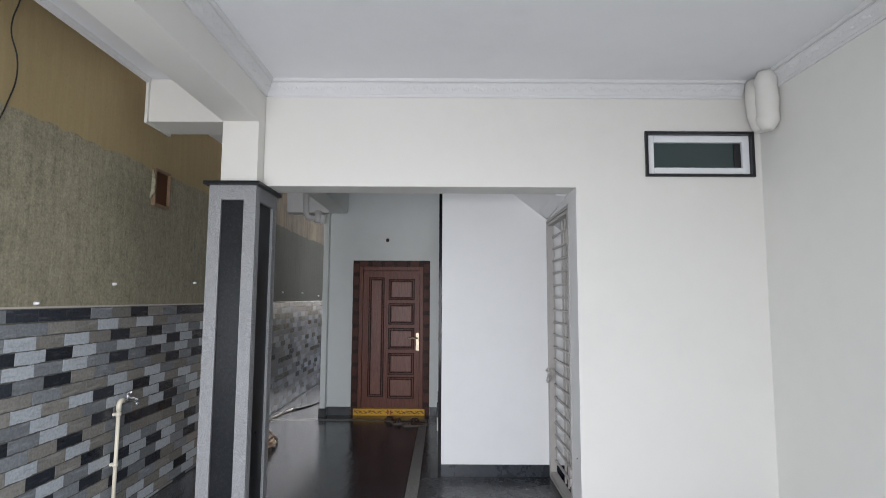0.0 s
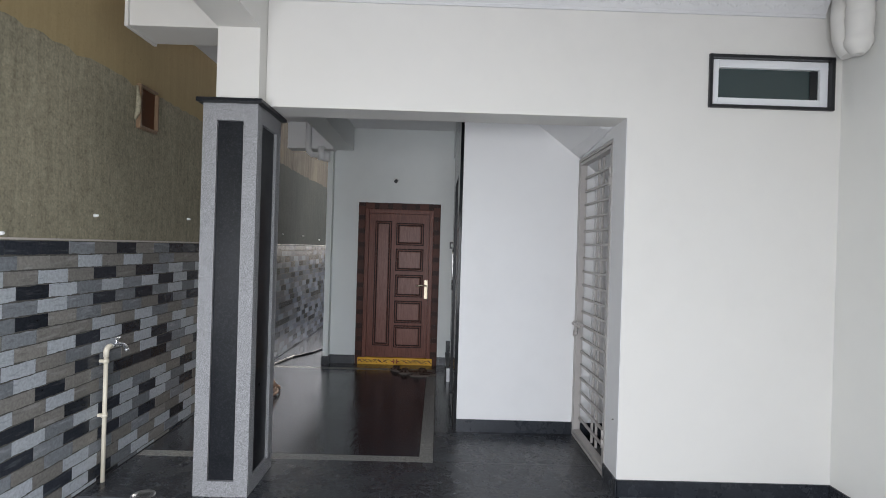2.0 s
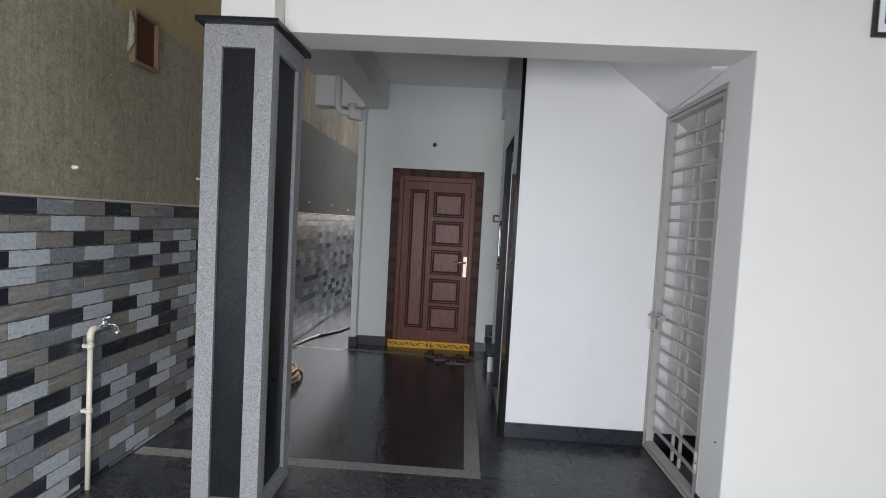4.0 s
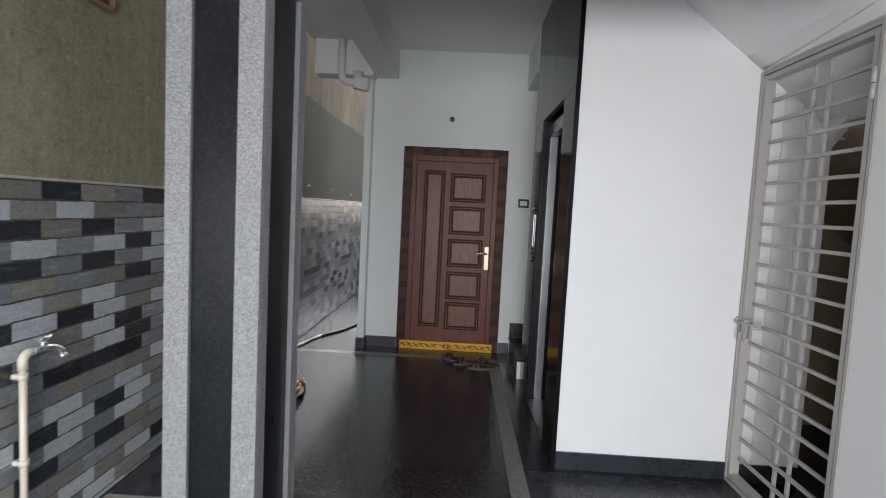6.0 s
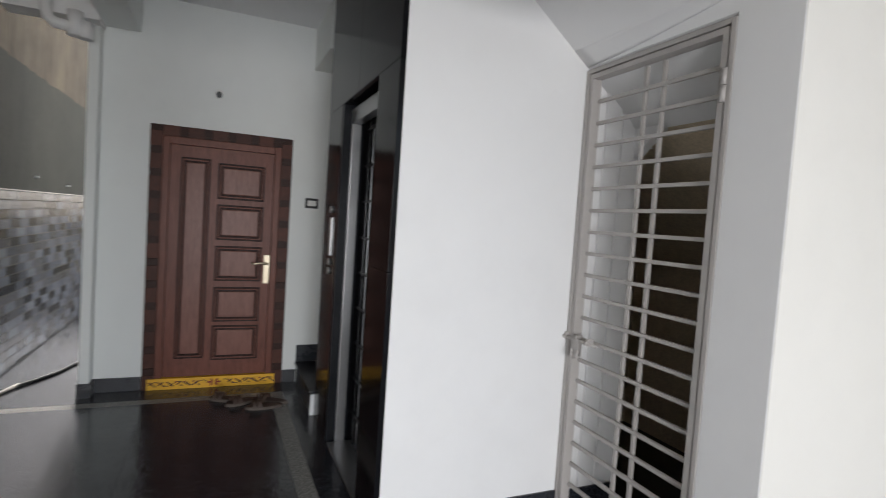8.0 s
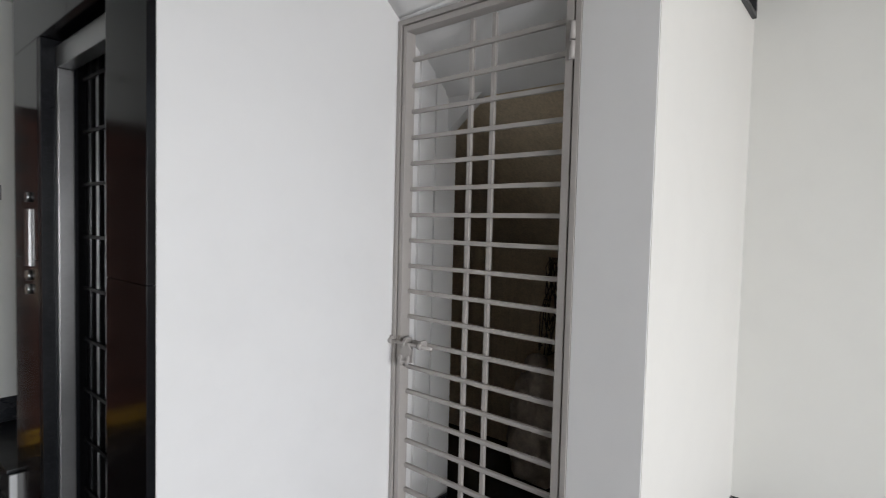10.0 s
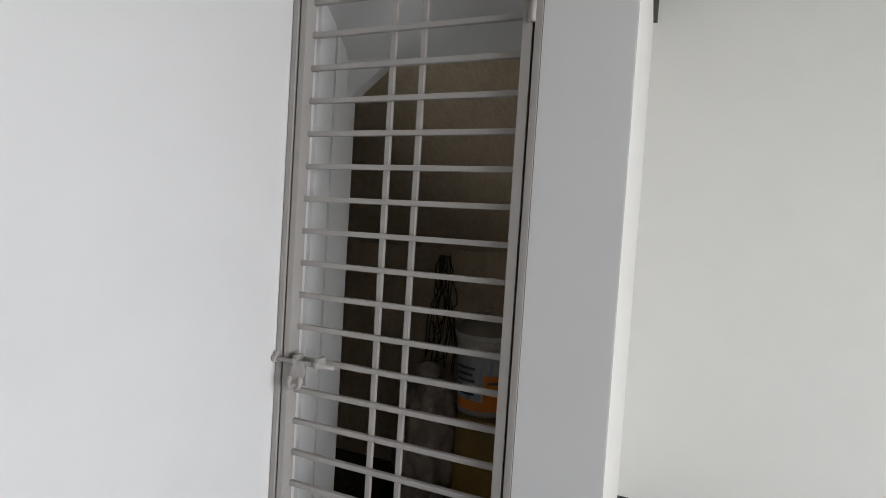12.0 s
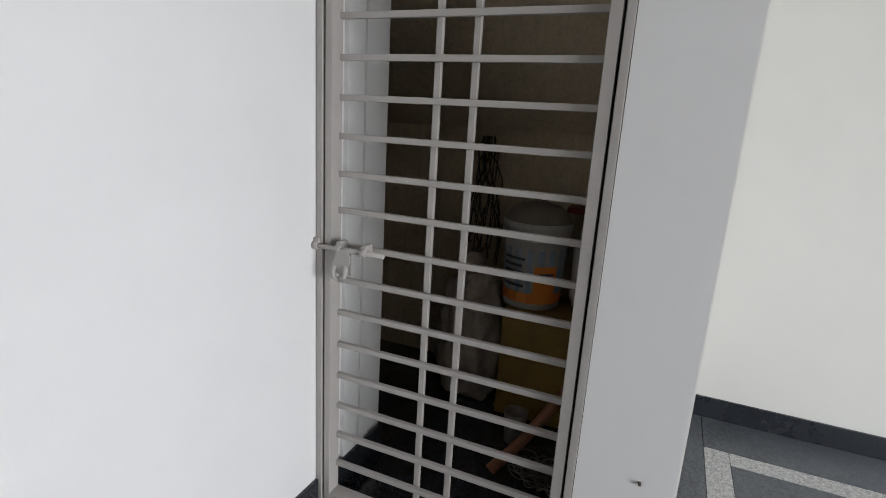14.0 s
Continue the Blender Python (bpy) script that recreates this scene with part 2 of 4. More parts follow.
M_TEAKP = wood("teak_panel", (0.135, 0.056, 0.042), (0.275, 0.127, 0.098), (10, 10, 1.0), 0.36)
M_GROOVE = wood("teak_moulding", (0.014, 0.004, 0.003), (0.036, 0.012, 0.008), rough=0.5)
M_BORDER = plain("brown_border_tile", (0.078, 0.029, 0.02), 0.5, var=0.35, big=25, rand=0.35, spec=0.22)
M_BORDERD = plain("dark_border_tile", (0.036, 0.014, 0.010), 0.5, var=0.3, big=25, spec=0.22)
M_BRASS = plain("antique_brass", (0.50, 0.43, 0.32), 0.4, 0.85, var=0.1, bs=0.05)
M_CHROME = plain("chrome", (0.82, 0.83, 0.85), 0.25, 0.9, var=0.05, bs=0.0, rvar=0.04)
M_STEEL = plain("brushed_steel", (0.50, 0.505, 0.51), 0.34, 0.95, var=0.12, big=5, bs=0.05)
M_YELLOW = plain("yellow_paint", (0.75, 0.40, 0.015), 0.5, var=0.18, big=9)
M_RED = plain("red_paint", (0.24, 0.022, 0.012), 0.5, var=0.2, big=20)
M_DKBROWN = plain("dark_brown_paint", (0.09, 0.03, 0.01), 0.5, var=0.2)
M_PVC = plain("cream_pvc_pipe", (0.72, 0.66, 0.53), 0.4, var=0.1, big=6)
M_UPVC = plain("white_window_frame", (0.78, 0.79, 0.8), 0.3, var=0.04)
M_GREYTR = plain("granite_window_trim", (0.012, 0.012, 0.014), 0.35, var=0.3)
M_HOSE = plain("tan_hose", (0.44, 0.27, 0.17), 0.5, var=0.22, big=9)
M_CABLE = plain("black_cable", (0.012, 0.012, 0.013), 0.5, var=0.2)
M_PALEHOSE = plain("pale_hose", (0.55, 0.5, 0.45), 0.5, var=0.2)
M_SLIP = plain("brown_leather", (0.06, 0.036, 0.026), 0.6, var=0.3, big=14)
M_SOLE = plain("worn_sole", (0.10, 0.08, 0.066), 0.7, var=0.25, big=14)
M_BUCKET = plain("dusty_white_plastic", (0.40, 0.375, 0.34), 0.55, var=0.3, big=7)
M_BLUEGREY = plain("grey_blue_label", (0.26, 0.31, 0.36), 0.5, var=0.2, big=9)
M_ORANGE = plain("orange_label", (0.62, 0.19, 0.02), 0.5, var=0.15, big=9)
M_PRINT = plain("label_print", (0.05, 0.06, 0.07), 0.6)
M_TIN = plain("mustard_tin", (0.2, 0.12, 0.02), 0.5, var=0.35, big=5)
M_SACK = plain("grey_sackcloth", (0.37, 0.315, 0.265), 0.9, var=0.5, big=11, fine=75, bs=1.0)
M_RUST = plain("rusty_wire", (0.085, 0.062, 0.047), 0.8, var=0.4, big=20)
M_OLDWOOD = wood("old_brown_wood", (0.13, 0.082, 0.05), (0.30, 0.205, 0.13))
M_CLAY = plain("orange_pvc", (0.19, 0.075, 0.032), 0.6, var=0.25, big=7)
M_DUSTCUP = plain("cement_caked_cup", (0.165, 0.145, 0.125), 0.85, var=0.55, big=26, fine=140, bs=0.6)
M_TWINE = plain("dusty_twine", (0.13, 0.115, 0.095), 0.9, var=0.3, big=30)
M_LIDDUST = plain("dust_covered_lid", (0.19, 0.16, 0.13), 0.9, var=0.25, big=12)
M_ROAD = plain("paved_ground", (0.24, 0.23, 0.21), 0.9, var=0.25, big=0.6, fine=25)
M_SWB = plain("black_switch_frame", (0.012, 0.012, 0.013), 0.3)
M_SWW = plain("white_switch", (0.75, 0.75, 0.73), 0.35, var=0.03)
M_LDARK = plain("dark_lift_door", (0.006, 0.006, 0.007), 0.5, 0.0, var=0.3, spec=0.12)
M_LPICK = plain("dark_metal_picket", (0.05, 0.051, 0.054), 0.22, 0.8, var=0.2, bs=0.0, rvar=0.05)
M_SLATE = [
    slate("pale_slate", (0.49, 0.52, 0.55), (0.59, 0.62, 0.65), 0.18),
    slate("grey_slate", (0.235, 0.25, 0.265), (0.44, 0.455, 0.475), 0.35),
    slate("brown_slate", (0.26, 0.247, 0.225), (0.40, 0.39, 0.37), 0.3),
    slate("dark_slate", (0.033, 0.037, 0.046), (0.10, 0.108, 0.12), 0.6),
]
# the same four slates darkened, with the far passage's shade in their colour
M_SHADESLATE = [
    slate("shaded_pale_slate", (0.175, 0.195, 0.225), (0.25, 0.27, 0.30), 0.25),
    slate("shaded_grey_slate", (0.11, 0.12, 0.138), (0.18, 0.195, 0.215), 0.3),
    slate("shaded_brown_slate", (0.115, 0.118, 0.125), (0.17, 0.175, 0.18), 0.3),
    slate("shaded_dark_slate", (0.028, 0.032, 0.04), (0.07, 0.076, 0.086), 0.5),
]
m, nt, p, c = base_mat("tinted_glass")
p.inputs["Base Color"].default_value = (0.05, 0.072, 0.072, 1)
p.inputs["Roughness"].default_value = 0.04
p.inputs["Transmission Weight"].default_value = 0.15
M_GLASS = m


# ---- building helpers ----
def box(bm, x0, x1, y0, y1, z0, z1, bev=0.0, mi=0):
    vs = [bm.verts.new((x, y, z)) for x in (x0, x1) for y in (y0, y1) for z in (z0, z1)]
    fs = [bm.faces.new([vs[i] for i in q]) for q in ((0, 1, 3, 2), (4, 6, 7, 5), (0, 4, 5, 1), (2, 3, 7, 6), (0, 2, 6, 4), (1, 5, 7, 3))]
    for f in fs:
        f.material_index = mi
    if bev:
        es = list({e for f in fs for e in f.edges})
        bmesh.ops.bevel(bm, geom=es, offset=bev, segments=2, profile=0.6, affect="EDGES")
    return fs


def prism(bm, outline, axis, a, b):
    """Extrude an outline, given in the two other axes, along an axis from a to b."""
    def at(u, v, w):
        return {"x": (w, u, v), "y": (u, w, v), "z": (u, v, w)}[axis]
    lo = [bm.verts.new(at(u, v, a)) for u, v in outline]
    hi = [bm.verts.new(at(u, v, b)) for u, v in outline]
    n = len(lo)
    fs = [bm.faces.new(lo), bm.faces.new(hi)]
    fs += [bm.faces.new((lo[i], lo[(i + 1) % n], hi[(i + 1) % n], hi[i])) for i in range(n)]
    bmesh.ops.recalc_face_normals(bm, faces=fs)
    return fs


def tube(bm, pts, r, seg=10, cap=True, radii=None):
    pts = [Vector(q) for q in pts]
    rings = []
    side = None
    for i, q in enumerate(pts):
        d = (pts[min(i + 1, len(pts) - 1)] - pts[max(i - 1, 0)]).normalized()
        if side is None:
            side = d.orthogonal().normalized()
        side = (side - d * side.dot(d)).normalized()
        up = d.cross(side)
        rr = radii[i] if radii else r
        rings.append([bm.verts.new(q + rr * (math.cos(2 * math.pi * k / seg) * side + math.sin(2 * math.pi * k / seg) * up)) for k in range(seg)])
    for a, b in zip(rings, rings[1:]):
        for k in range(seg):
            f = bm.faces.new((a[k], a[(k + 1) % seg], b[(k + 1) % seg], b[k]))
            f.smooth = True
    if cap:
        bm.faces.new(rings[0][::-1])
        bm.faces.new(rings[-1])


def lathe(bm, profile, cx, cy, seg=32, axis="z"):
    """Turn a profile of (radius, height) about an upright axis."""
    rings = [[bm.verts.new((cx + r * math.cos(2 * math.pi * k / seg), cy + r * math.sin(2 * math.pi * k / seg), z)) for k in range(seg)] for r, z in profile]
    for a, b in zip(rings, rings[1:]):
        for k in range(seg):
            f = bm.faces.new((a[k], a[(k + 1) % seg], b[(k + 1) % seg], b[k]))
            f.smooth = True


def mesh_of(name, bm, mats):
    me = bpy.data.meshes.new(name)
    bmesh.ops.recalc_face_normals(bm, faces=bm.faces[:])
    bm.to_mesh(me)
    bm.free()
    for mm in mats if isinstance(mats, list) else [mats]:
        me.materials.append(mm)
    return me


def part(name, bm, mats, parent=None, label=""):
    ob = new(name, mesh_of(name, bm, mats))
    if parent is not None:
        ob.parent = parent
        ob.matrix_parent_inverse = parent.matrix_basis.inverted()
    if label:
        ob["label"] = label
    return ob


def share(name, me, parent, loc):
    ob = new(name, me)
    ob.parent = parent
    ob.matrix_parent_inverse = parent.matrix_basis.inverted()
    ob.location = loc
    return ob


def thing(name, loc, label, category, group=""):
    e = new(name)
    e.empty_display_size = 0.1
    e.location = loc
    return tagged(e, label, category, group)


def setting(name, bm, mats, label, category):
    return tagged(part(name, bm, mats), label, category, "", "structure")


def bx(*a, **k):
    bm = bmesh.new()
    box(bm, *a, **k)
    return bm


# ---- large structure ----
XL, XR = -2.31, 2.18          # boundary wall, right wall
YF, YI = 3.64, 3.88           # porch face and inner face of the front wall
YP, YB = 4.70, 7.05           # white panel beside the gate, back wall
ZC, ZH, ZB = 3.07, 2.31, 2.96  # porch ceiling, opening head, passage ceiling

bm = bmesh.new()
box(bm, -60, 60, -60, -1.9, -0.4, -0.12)
box(bm, -60, -2.6, -1.9, 60, -0.4, -0.12)
box(bm, 2.5, 60, -1.9, 60, -0.4, -0.12)
box(bm, -2.6, 2.5, 14.3, 60, -0.4, -0.12)
setting("ground", bm, M_ROAD, "pale paved ground outside the porch", "ground")

floor = setting("floor", bx(-2.31, 2.3, -1.9, 14.2, -0.2, -0.004), M_GROUT, "dark granite slab floor with pale border strips", "floor")

bm = bmesh.new()
box(bm, 0.87, XR, YF, YI, 0, ZH)
box(bm, -1.335, 1.358, YF, YI, ZH, 3.2)
box(bm, 1.358, 2.128, YF, YI, ZH, 2.389)
box(bm, 1.358, 2.128, YF, YI, 2.715, 3.2)
box(bm, 2.128, XR, YF, YI, ZH, 3.2)
bmesh.ops.remove_doubles(bm, verts=bm.verts[:], dist=0.0005)
setting("wall_front", bm, M_CREAM, "cream painted front wall over a wide opening", "wall")

setting("jamb_face", bx(0.866, 0.87, YF + 0.003, YI, 0.1, ZH), M_WHITE, "white painted jamb of the wide opening", "wall")
setting("wall_right", bx(XR, 2.4, -0.8, 5.7, 0, 3.4), M_RWALL, "plain off-white painted side wall of the porch", "wall")

bm = bmesh.new()
box(bm, -0.075, 1.265, YP, 4.84, 0, 3.0)
for x0, x1, y in ((1.00, 1.09, 4.685), (1.11, 1.17, 4.690)):
    prism(bm, [(x0, 0.1), (x1, 0.1), (x1, 2.238 - 0.77 * (x1 - 0.88)), (x0, 2.238 - 0.77 * (x0 - 0.88))], "y", y, YP)
setting("wall_panel", bm, M_WHITE, "white painted wall panel beside the grille gate", "wall")
setting("wall_above_store", bx(1.265, XR, YP, 4.84, 1.9, 3.0), M_WHITE, "plain wall above the store under the stairs", "wall")
setting("wall_store_end", bx(0.9, XR, 5.6, 5.7, 0, 3.0), M_BARE, "bare cement end wall of the store", "wall")
setting("wall_store_back", bx(2.15, XR - 0.002, YI, 5.6, 0, 1.9), M_BARE, "dark bare cement back wall of the store", "wall")

# sloping underside of the stair flight
K = 0.77
def flight_z(x):
    return 2.232 - K * (x - 0.88)
bm = bmesh.new()
XC, XG = 0.78, 0.868  # in front of the gate the underside eases up to the opening head
for x0, x1 in ((-0.06, XC), (XG, 1.22)):
    prism(bm, [(x0, flight_z(x0)), (x1, flight_z(x1)), (x1, flight_z(x1) + 0.15), (x0, flight_z(x0) + 0.15)], "y", YI, YP)
lower, upper = [], []
for a in range(7):
    x = XC + (XG - XC) * a / 6
    lift = max(0.0, ZH + 0.004 - flight_z(x))
    lower.append([bm.verts.new((x, YI + (YP - YI) * b / 10, flight_z(x) + lift * (1 - b / 10) ** 1.5)) for b in range(11)])
    upper.append([bm.verts.new((x, YI + (YP - YI) * b / 10, ZH + 0.12)) for b in range(11)])
for a in range(6):
    for b in range(10):
        for g in (lower, upper):
            bm.faces.new((g[a][b], g[a + 1][b], g[a + 1][b + 1], g[a][b + 1])).smooth = True
for a in range(6):
    for b in (0, 10):
        bm.faces.new((lower[a][b], lower[a + 1][b], upper[a + 1][b], upper[a][b]))
for b in range(10):
    for a in (0, 6):
        bm.faces.new((lower[a][b], lower[a][b + 1], upper[a][b + 1], upper[a][b]))
prism(bm, [(YP, 1.83), (YP, 1.99), (4.50, 1.99)], "x", 1.20, 1.25)
setting("stair_soffit", bm, M_WHITE, "white sloping underside of the staircase flight", "staircase")
bm = bmesh.new()
prism(bm, [(1.22, flight_z(1.22) + 0.02), (2.15, flight_z(2.15)), (2.15, flight_z(2.15) + 0.15), (1.22, flight_z(1.22) + 0.15)], "y", YI, 5.6)
setting("stair_soffit_dark", bm, M_BARE, "bare cement underside of the lower stair flight", "staircase")

# porch ceiling, passage ceiling, beams
setting("ceiling_porch", bx(-2.165, XR, -0.8, YF, ZC, 3.25), M_CEIL, "white painted porch ceiling slab", "ceiling")
setting("ceiling_passage", bx(-2.15, 2.0, YI, YB, ZB, 3.15), M_CEIL, "white painted passage ceiling slab", "ceiling")
setting("roof_slab", bx(-1.655, 2.4, YF, 7.95, 3.26, 3.4), M_BEIGE, "concrete roof slab over the passage", "roof")
# unseen storeys, added to keep sky light out of the gap beside the slab
bm = bmesh.new()
box(bm, -2.16, 2.4, -0.8, 3.88, 3.42, 9.5)
box(bm, -1.655, 2.4, 3.88, 7.95, 3.42, 9.5)
setting("upper_storey_sky_block", bm, M_CREAM, "plain unseen upper storeys, added to block sky light", "wall")
bm = bmesh.new()
box(bm, -1.585, -1.335, -0.8, 3.52, 2.735, ZC, 0.003)
setting("beam_porch", bm, M_CREAM, "cream painted beam along the porch side", "beam")
bm = bmesh.new()
box(bm, -1.585, -1.337, 3.52, YI - 0.002, ZH, ZC - 0.002, 0.003)
setting("column_head", bm, M_CREAM, "cream painted column head above the pillar", "column")
bm = bmesh.new()
box(bm, -2.145, -1.587, 3.6, 3.89, 2.757, ZC - 0.003, 0.003)
box(bm, -2.165, -2.145, 3.58, 3.905, 2.745, ZC - 0.003, 0.002)
setting("beam_cross", bm, M_CREAM, "short cream cantilever beam towards the boundary wall", "beam")
setting("slab_lip", bx(-2.165, -2.135, -0.8, 3.58, ZC - 0.035, ZC - 0.001), M_WHITE, "thin drip edge along the porch slab", "trim")
bm = bmesh.new()
box(bm, -1.567, -1.35, YI, 7.0, 2.665, ZB - 0.002, 0.003)
setting("beam_passage", bm, M_MINT, "pale mint painted beam along the passage", "beam")
bm = bmesh.new()
box(bm, -2.12, -1.569, 6.8, 7.0, 2.64, ZB - 0.002, 0.003)
setting("beam_cross_back", bm, M_WHITE, "short white cantilever beam at the passage end", "beam")
setting("beam_lift", bx(-0.095, 0.9, 6.38, YB, 2.62, ZB - 0.002), M_MINT, "pale mint painted beam above the stair entry", "beam")

# back wall with its corner pier, side wall of the house
bm = bmesh.new()
box(bm, -1.655, -1.272, YB, 7.25, 0, 3.2)
box(bm, -0.241, 1.2, YB, 7.25, 0, 3.2)
box(bm, -1.272, -0.241, YB, 7.25, 2.03, 3.2)
box(bm, -1.655, -1.59, 6.94, YB, 0, 2.66)
bmesh.ops.remove_doubles(bm, verts=bm.verts[:], dist=0.0005)
setting("wall_back", bm, M_MINT, "pale mint painted back wall around the entrance door", "wall")
setting("wall_house_side", bx(-1.655, -1.5, 7.25, 7.95, 0, 3.25), M_MINT, "pale mint side wall of the house along the passage", "wall")
setting("wall_yard", bx(2.18, 2.4, 7.95, 14.0, 0, 2.2), M_CEMENT, "plain cement wall beside the rear yard", "wall")
setting("wall_stair_end", bx(0.9, 1.0, 6.4, YB, 0, 3.2), M_WHITE, "plain wall at the end of the stair entry", "wall")
setting("wall_passage_end", bx(-2.31, 2.4, 14.0, 14.2, 0, 1.1), M_CEMENT, "plain cement wall closing the side passage", "wall")
setting("wall_behind_door", bx(-1.5, 2.4, 7.8, 7.95, 0, 3.25), M_WHITE, "plain rear wall of the house behind the door", "wall")

# boundary wall: beige paint above, cement band below with a ragged upper edge
bwall = setting("wall_boundary", bx(-2.52, XL, -1.9, 14.2, -0.12, 4.6), M_BEIGE, "old beige boundary wall with cement band and slate tiles", "wall")
rnd = random.Random(4)
# past y 6.62 a darkened cement copy carries the passage shade in its colour
for y0, y1, mm, lab in ((-1.9, 6.62, M_CEMENT, "grey cement plaster band with drips"), (6.62, 14.2, M_SHADECEMENT, "darkened cement plaster band, passage shade in its colour")):
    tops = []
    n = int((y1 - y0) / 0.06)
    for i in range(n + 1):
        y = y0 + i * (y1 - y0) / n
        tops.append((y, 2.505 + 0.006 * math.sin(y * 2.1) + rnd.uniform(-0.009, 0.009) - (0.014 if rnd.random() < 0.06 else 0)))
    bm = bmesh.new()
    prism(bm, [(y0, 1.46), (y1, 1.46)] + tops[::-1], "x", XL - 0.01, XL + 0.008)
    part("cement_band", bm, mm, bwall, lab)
part("stained_band", bx(XL - 0.01, XL + 0.003, 6.4, 14.2, 2.48, 3.98), M_STAIN, bwall, "beige paint stained by dark drips")
part("tile_bed", bx(XL - 0.01, XL + 0.006, -1.9, 14.2, 0, 1.46), M_TGROUT, bwall)
part("tile_coping", bx(XL - 0.01, XL + 0.02, -1.9, 14.2, 1.462, 1.472), M_PALEHOSE, bwall, "pale cement line above the tiles")

# crumbs and pits of mortar left on the cement band
rnd = random.Random(31)
bm = bmesh.new()
for k in range(260):
    cy, cz = rnd.uniform(1.6, 5.4), 1.49 + 1.0 * rnd.random() ** 1.3
    a, b, h = rnd.uniform(0.002, 0.006), rnd.uniform(0.002, 0.008), rnd.uniform(0.002, 0.006)
    ring0 = [bm.verts.new((XL + 0.0075, cy + a * math.cos(q * 1.0472) * rnd.uniform(0.7, 1.3), cz + b * math.sin(q * 1.0472) * rnd.uniform(0.7, 1.3))) for q in range(6)]
    tip = bm.verts.new((XL + 0.008 + h, cy, cz + 0.3 * b))
    for q in range(6):
        bm.faces.new((ring0[q], ring0[(q + 1) % 6], tip))
crumbs = part("mortar_crumbs", bm, M_CEMENT, bwall, "rough mortar crumbs")
crumbs["kind"] = "stuff"

# ---- skirtings ----
def skirting(name, runs, label="black granite skirting along the wall foot"):
    for r in runs:
        bm = bmesh.new()
        box(bm, *r, bev=0.0015)
        setting(name, bm, M_SKIRT, label, "skirting")


skirting("skirting", [
    (0.862, 1.50, YF - 0.012, YF, 0, 0.1), (1.502, XR - 0.013, YF - 0.012, YF, 0, 0.1),
    (0.858, 0.87, YF - 0.012, 3.885, 0, 0.1),
    (XR - 0.012, XR, 2.2, YF, 0, 0.1), (XR - 0.012, XR, 0.6, 2.198, 0, 0.1), (XR - 0.012, XR, -0.8, 0.598, 0, 0.1),
    (-0.075, 0.868, YP - 0.012, YP, 0, 0.1),
    (0.91, 1.25, YP - 0.025, YP - 0.013, 0, 0.1),
    (-1.59, -1.275, YB - 0.012, YB, 0, 0.105), (-1.667, -1.578, 6.928, 6.94, 0, 0.105), (-1.59, -1.578, 6.94, YB - 0.012, 0, 0.105),
    (-0.238, -0.13, YB - 0.012, YB, 0, 0.105), (-1.667, -1.655, 6.94, 7.95, 0, 0.105),
    (-0.13, 0.06, YB - 0.012, YB, 0.172, 0.315),
])

# ---- cornice ----
def cornice(name, p0, p1, out):
    """Moulded cornice from p0 to p1 under the ceiling; out is the way off the wall."""
    prof = [(0, -0.115), (0.012, -0.115), (0.016, -0.1), (0.012, -0.094), (0.02, -0.082), (0.045, -0.04), (0.052, -0.03), (0.048, -0.022), (0.062, -0.02), (0.07, -0.008), (0.07, 0), (0, 0)]
    p0, p1, out = Vector(p0), Vector(p1), Vector(out)
    bm = bmesh.new()
    ends = [[bm.verts.new(q + out * a + Vector((0, 0, b))) for a, b in prof] for q in (p0, p1)]
    k = len(prof)
    for i in range(k):
        bm.faces.new((ends[0][i], ends[0][(i + 1) % k], ends[1][(i + 1) % k], ends[1][i]))
    bm.faces.new(ends[0])
    bm.faces.new(ends[1])
    ob = setting(name, bm, M_PLASTER, "white plaster cornice with leaf relief", "cornice")
    # running leaf relief
    d = (p1 - p0).normalized()
    bm = bmesh.new()
    length = (p1 - p0).length
    up = (out * 0.045 + Vector((0, 0, 0.075))).normalized()
    nrm = d.cross(up)
    if nrm.dot(out) < 0:
        nrm = -nrm
    s = 0.03
    i = 0
    while s < length - 0.02:
        mid = p0 + d * s + out * 0.033 + Vector((0, 0, -0.061))
        tilt = 0.6 if i % 2 else -0.6
        for (ln, wd, ang, off) in ((0.030, 0.011, tilt, 0.0), (0.016, 0.008, -tilt * 1.8, 0.026)):
            ax = d * math.cos(ang) + up * math.sin(ang)
            ay = d * -math.sin(ang) + up * math.cos(ang)
            cc = mid + d * off + up * (0.006 if i % 2 else -0.006)
            vs = [bm.verts.new(cc + ax * a * ln + ay * b * wd + nrm * h) for a, b, h in ((-1, 0, -0.001), (-0.3, -1, 0.0), (0.5, -0.7, 0.0), (1, 0, -0.001), (0.5, 0.7, 0.0), (-0.3, 1, 0.0), (0.1, 0, 0.010))]
            for a in range(6):
                f = bm.faces.new((vs[a], vs[(a + 1) % 6], vs[6]))
                f.smooth = True
        s += 0.058
        i += 1
    part("leaf_relief", bm, M_PLASTER, ob)


cornice("cornice", (-1.335, YF, ZC), (2.06, YF, ZC), (0, -1, 0))
cornice("cornice", (-1.335, -0.8, ZC), (-1.335, YF, ZC), (1, 0, 0))
cornice("cornice", (XR, -0.8, ZC), (XR, 3.5, ZC), (-1, 0, 0))

